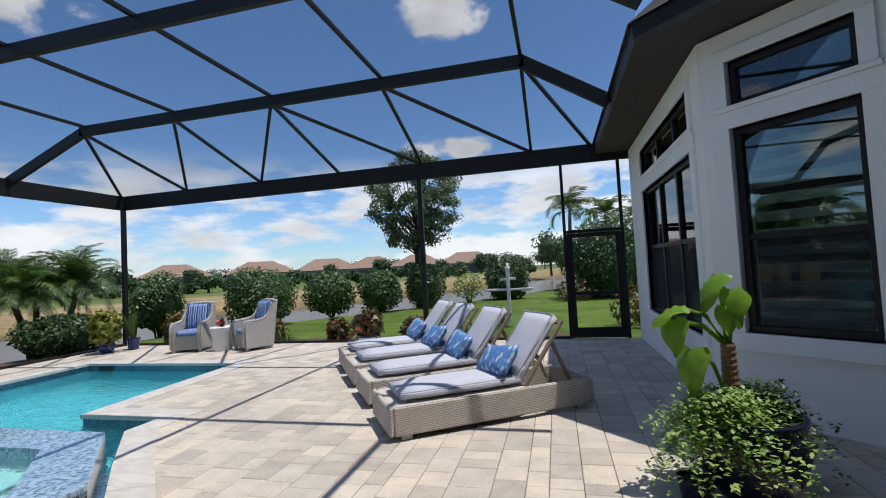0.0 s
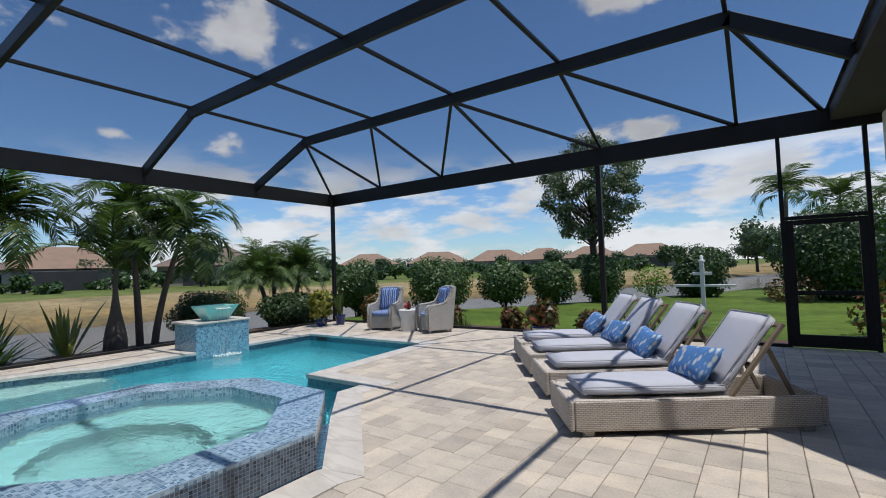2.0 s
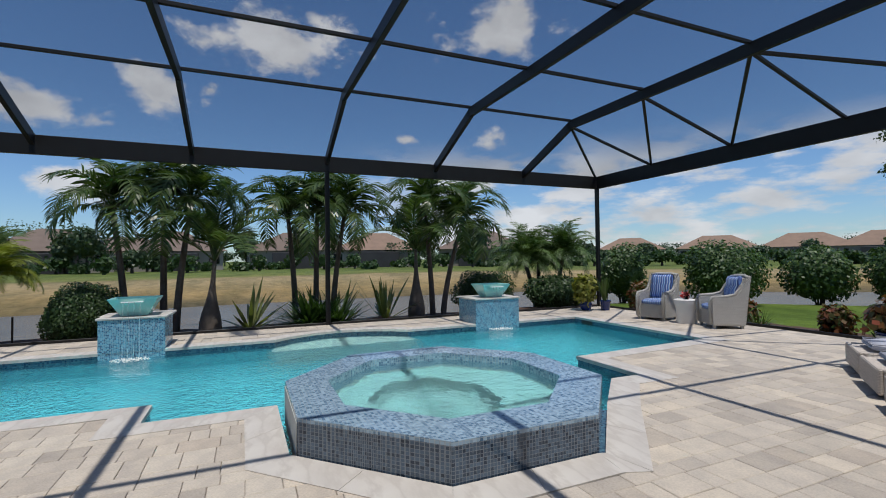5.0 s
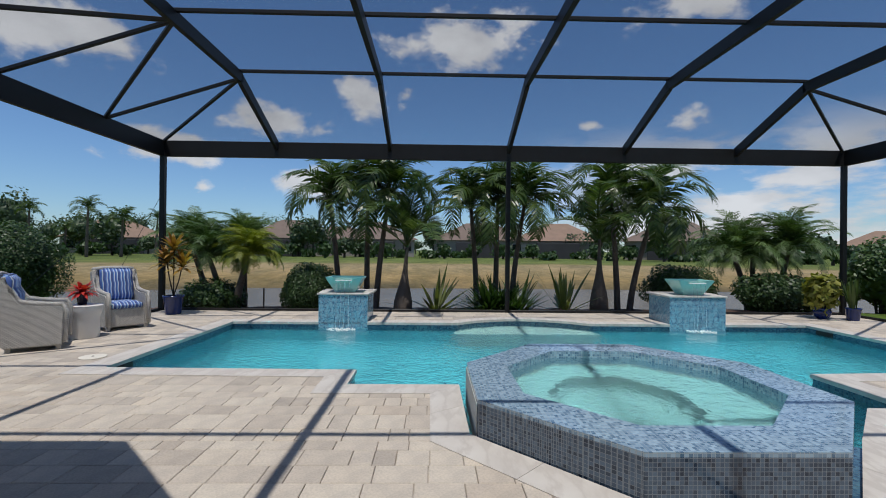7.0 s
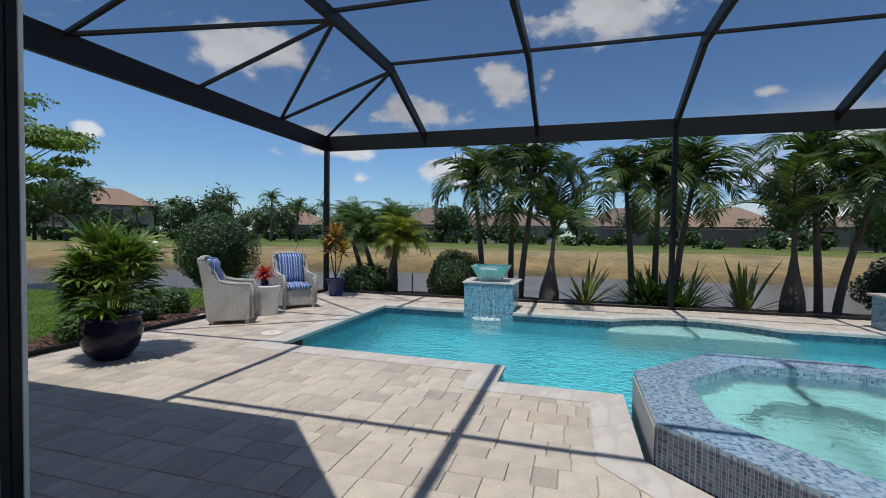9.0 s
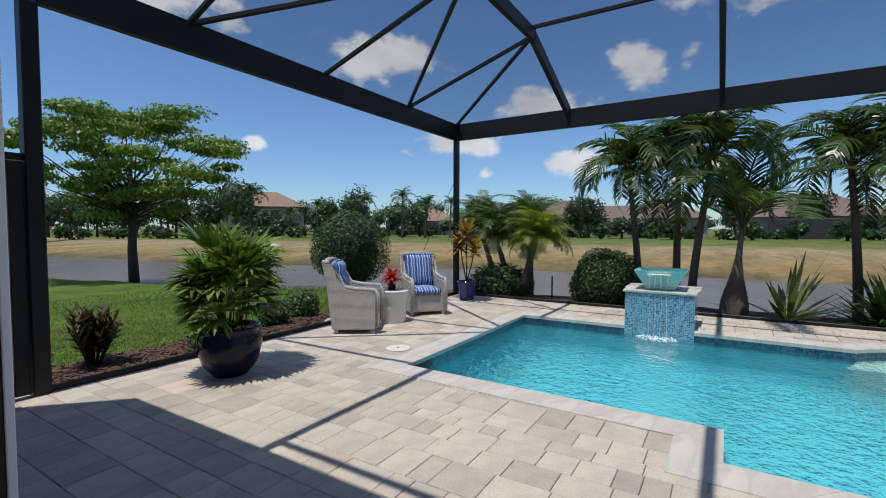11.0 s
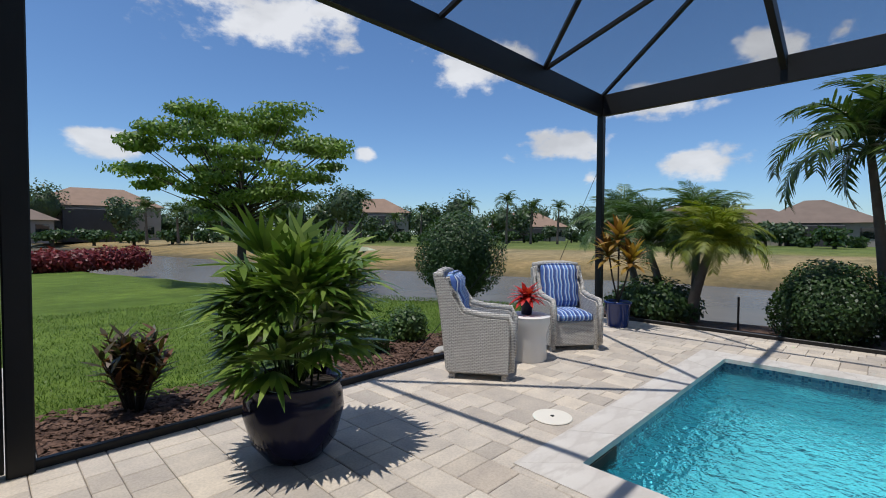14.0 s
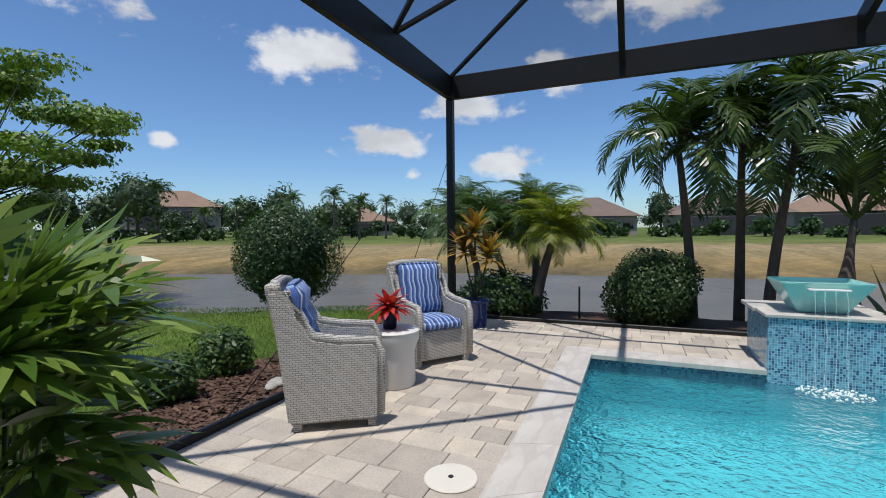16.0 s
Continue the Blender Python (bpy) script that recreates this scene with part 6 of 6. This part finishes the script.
solid("kerb", box(-3.28, -9.5, -0.15, -3.18, YS - 0.12, -0.02, 0.01, 1), M_COPE, "pale concrete kerb beside the bed", "kerb", "structure")
solid("path", box(-3.18, -9.5, -0.16, -1.6, YS - 0.12, -0.06, 0.01, 1), M_COPE, "pale concrete step outside the screen door", "path", "structure")
rr = random.Random(3)
for k in range(14):
    o = bmesh.new()
    bmesh.ops.create_icosphere(o, subdivisions=2, radius=1)
    s = rr.uniform(0.035, 0.07)
    for v in o.verts:
        v.co = Vector((v.co.x * s * 1.4, v.co.y * s, v.co.z * s * 0.6)) * (1 + 0.2 * noise.noise(v.co * 2 + Vector((k, 0, 0))))
    st = solid("stone", o, M_STONE, "pale river stone on the mulch", "stone", "", pose(-7.6 + rr.uniform(-0.45, 0.45), -7.0 + rr.uniform(-0.15, 0.25), -0.075, 0, 0, rr.random() * 180), True)
    tagged(st, group="stones in the bed")
# bark chips on the near bed
M_CHIP = leafy("bark_chip", (0.06, 0.032, 0.022), (0.24, 0.14, 0.10), 0.9, 0.0)
v, f = [], []
rr = random.Random(18)
for k in range(9000):
    x, y = rr.uniform(-10.3, -3.2), rr.uniform(-7.7, -6.5)
    a, s, w, t = rr.random() * 6.28, rr.uniform(0.015, 0.045), rr.uniform(0.006, 0.014), rr.uniform(-0.012, 0.012)
    z = -0.088 + 0.03 * noise.noise((x * 3, y * 3, 0)) + rr.random() * 0.012
    ux, uy = math.cos(a), math.sin(a)
    i = len(v)
    v += [(x - ux * s - uy * w, y - uy * s + ux * w, z - t), (x - ux * s + uy * w, y - uy * s - ux * w, z), (x + ux * s + uy * w, y + uy * s - ux * w, z + t + 0.006), (x + ux * s - uy * w, y + uy * s + ux * w, z + 0.008)]
    f.append((i, i + 1, i + 2, i + 3))
tagged(new("mulch_chips", pyd("mulch_chips", v, f, M_CHIP)), "loose brown bark chips in the bed", "mulch", "", "stuff")
# lawn blades close to the cage
v, f = [], []
rr = random.Random(8)
for k in range(60000):
    x = rr.uniform(-12.5, -1.0)
    y = -7.75 - 6.5 * rr.random() ** 1.6
    if shore_distance(x, y) > -1.2:
        continue
    a = rr.random() * 6.28
    h = rr.uniform(0.025, 0.065)
    i = len(v)
    v += [(x, y, -0.17), (x + 0.012 * math.cos(a), y + 0.012 * math.sin(a), -0.17), (x + rr.uniform(-0.04, 0.04), y + rr.uniform(-0.04, 0.04), -0.17 + h)]
    f.append((i, i + 1, i + 2))
tagged(new("grass", pyd("grass", v, f, M_GRASSB)), "short green lawn grass", "grass", "", "stuff")

# ---- coping and pavers ----
n = len(POOL)
slab_i = 0
for i in range(n):
    a, b, c, d = Vector(POOL[i]), Vector(COPE[i]), Vector(COPE[(i + 1) % n]), Vector(POOL[(i + 1) % n])
    ln = (d - a).length
    k = max(1, round(ln / 0.6))
    for s in range(k):
        f0, f1 = s / k + (0.0015 / ln if s else 0), (s + 1) / k - 0.0015 / ln
        q = [a.lerp(d, f0), b.lerp(c, f0), b.lerp(c, f1), a.lerp(d, f1)]
        ctr = sum(q, Vector((0, 0))) / 4
        bm = prism([tuple(p - ctr) for p in q], -0.04, 0.006)
        part("coping_slab", bm, M_COPE, floor, "", False, pose(ctr.x, ctr.y, 0))


def paver_mesh(w, l):
    g, e = 0.002, 0.005
    x, y = w / 2 - g, l / 2 - g
    v = [(-x, -y, -0.03), (x, -y, -0.03), (x, y, -0.03), (-x, y, -0.03), (-x, -y, -e), (x, -y, -e), (x, y, -e), (-x, y, -e),
         (-x + e, -y + e, 0), (x - e, -y + e, 0), (x - e, y - e, 0), (-x + e, y - e, 0)]
    f = [(8, 9, 10, 11)] + [(i, (i + 1) % 4, (i + 1) % 4 + 4, i + 4) for i in range(4)] + [(i + 4, (i + 1) % 4 + 4, (i + 1) % 4 + 8, i + 8) for i in range(4)]
    return v, f


rr = random.Random(77)
cells = []
COPE_IN = offset(POOL, 0.06)


def blocked(x0, y0, x1, y1):
    pts = [(x0, y0), (x1, y0), (x1, y1), (x0, y1), ((x0 + x1) / 2, (y0 + y1) / 2), ((x0 + x1) / 2, y0), ((x0 + x1) / 2, y1), (x0, (y0 + y1) / 2), (x1, (y0 + y1) / 2)]
    ins = sum(inside(px, py, COPE_IN) for px, py in pts)
    return 2 if ins == len(pts) else 1 if ins else 0


def add_cell(x0, y0, x1, y1, depth=0):
    b = blocked(x0, y0, x1, y1)
    if b == 0:
        cells.append((x0, y0, x1, y1))
    elif b == 1 and depth < 3:
        if x1 - x0 > y1 - y0:
            mid = (x0 + x1) / 2
            add_cell(x0, y0, mid, y1, depth + 1)
            add_cell(mid, y0, x1, y1, depth + 1)
        else:
            mid = (y0 + y1) / 2
            add_cell(x0, y0, x1, mid, depth + 1)
            add_cell(x0, mid, x1, y1, depth + 1)


x = DECK[0] + 0.05
row = 0
while x < 3.5:
    w = (0.23, 0.155, 0.23, 0.23, 0.31)[row % 5]
    y = DECK[1] + 0.05 - rr.random() * 0.3
    while y < DECK[3] - 0.05:
        l = rr.choice((0.155, 0.23, 0.23, 0.31, 0.35))
        if y + l > DECK[1] + 0.05:
            add_cell(x, max(y, DECK[1] + 0.05), x + w, min(y + l, DECK[3] - 0.05))
        y += l
    x += w
    row += 1
shared, rest_v, rest_f, count = {}, [], [], 0
for x0, y0, x1, y1 in cells:
    w, l = round(x1 - x0, 3), round(y1 - y0, 3)
    cx, cy = (x0 + x1) / 2, (y0 + y1) / 2
    dz = rr.uniform(-0.0015, 0.001)
    if count < 300 and -4.9 < cx < -1.0 and -4.6 < cy < 1.0 and w > 0.15 and l > 0.2:
        key = (w, l)
        if key not in shared:
            shared[key] = pyd("paver", *paver_mesh(w, l), M_PAVER)
        o = new("paver", shared[key])
        o.parent = floor
        o.matrix_basis = pose(cx, cy, dz)
        count += 1
    else:
        v, f = paver_mesh(w, l)
        i = len(rest_v)
        rest_v += [(px + cx, py + cy, pz + dz) for px, py, pz in v]
        rest_f += [tuple(q + i for q in ff) for ff in f]
tagged(part("pavers", pyd("pavers", rest_v, rest_f, M_PAVER), None, floor), "pale tumbled concrete pavers", "", "", "stuff")
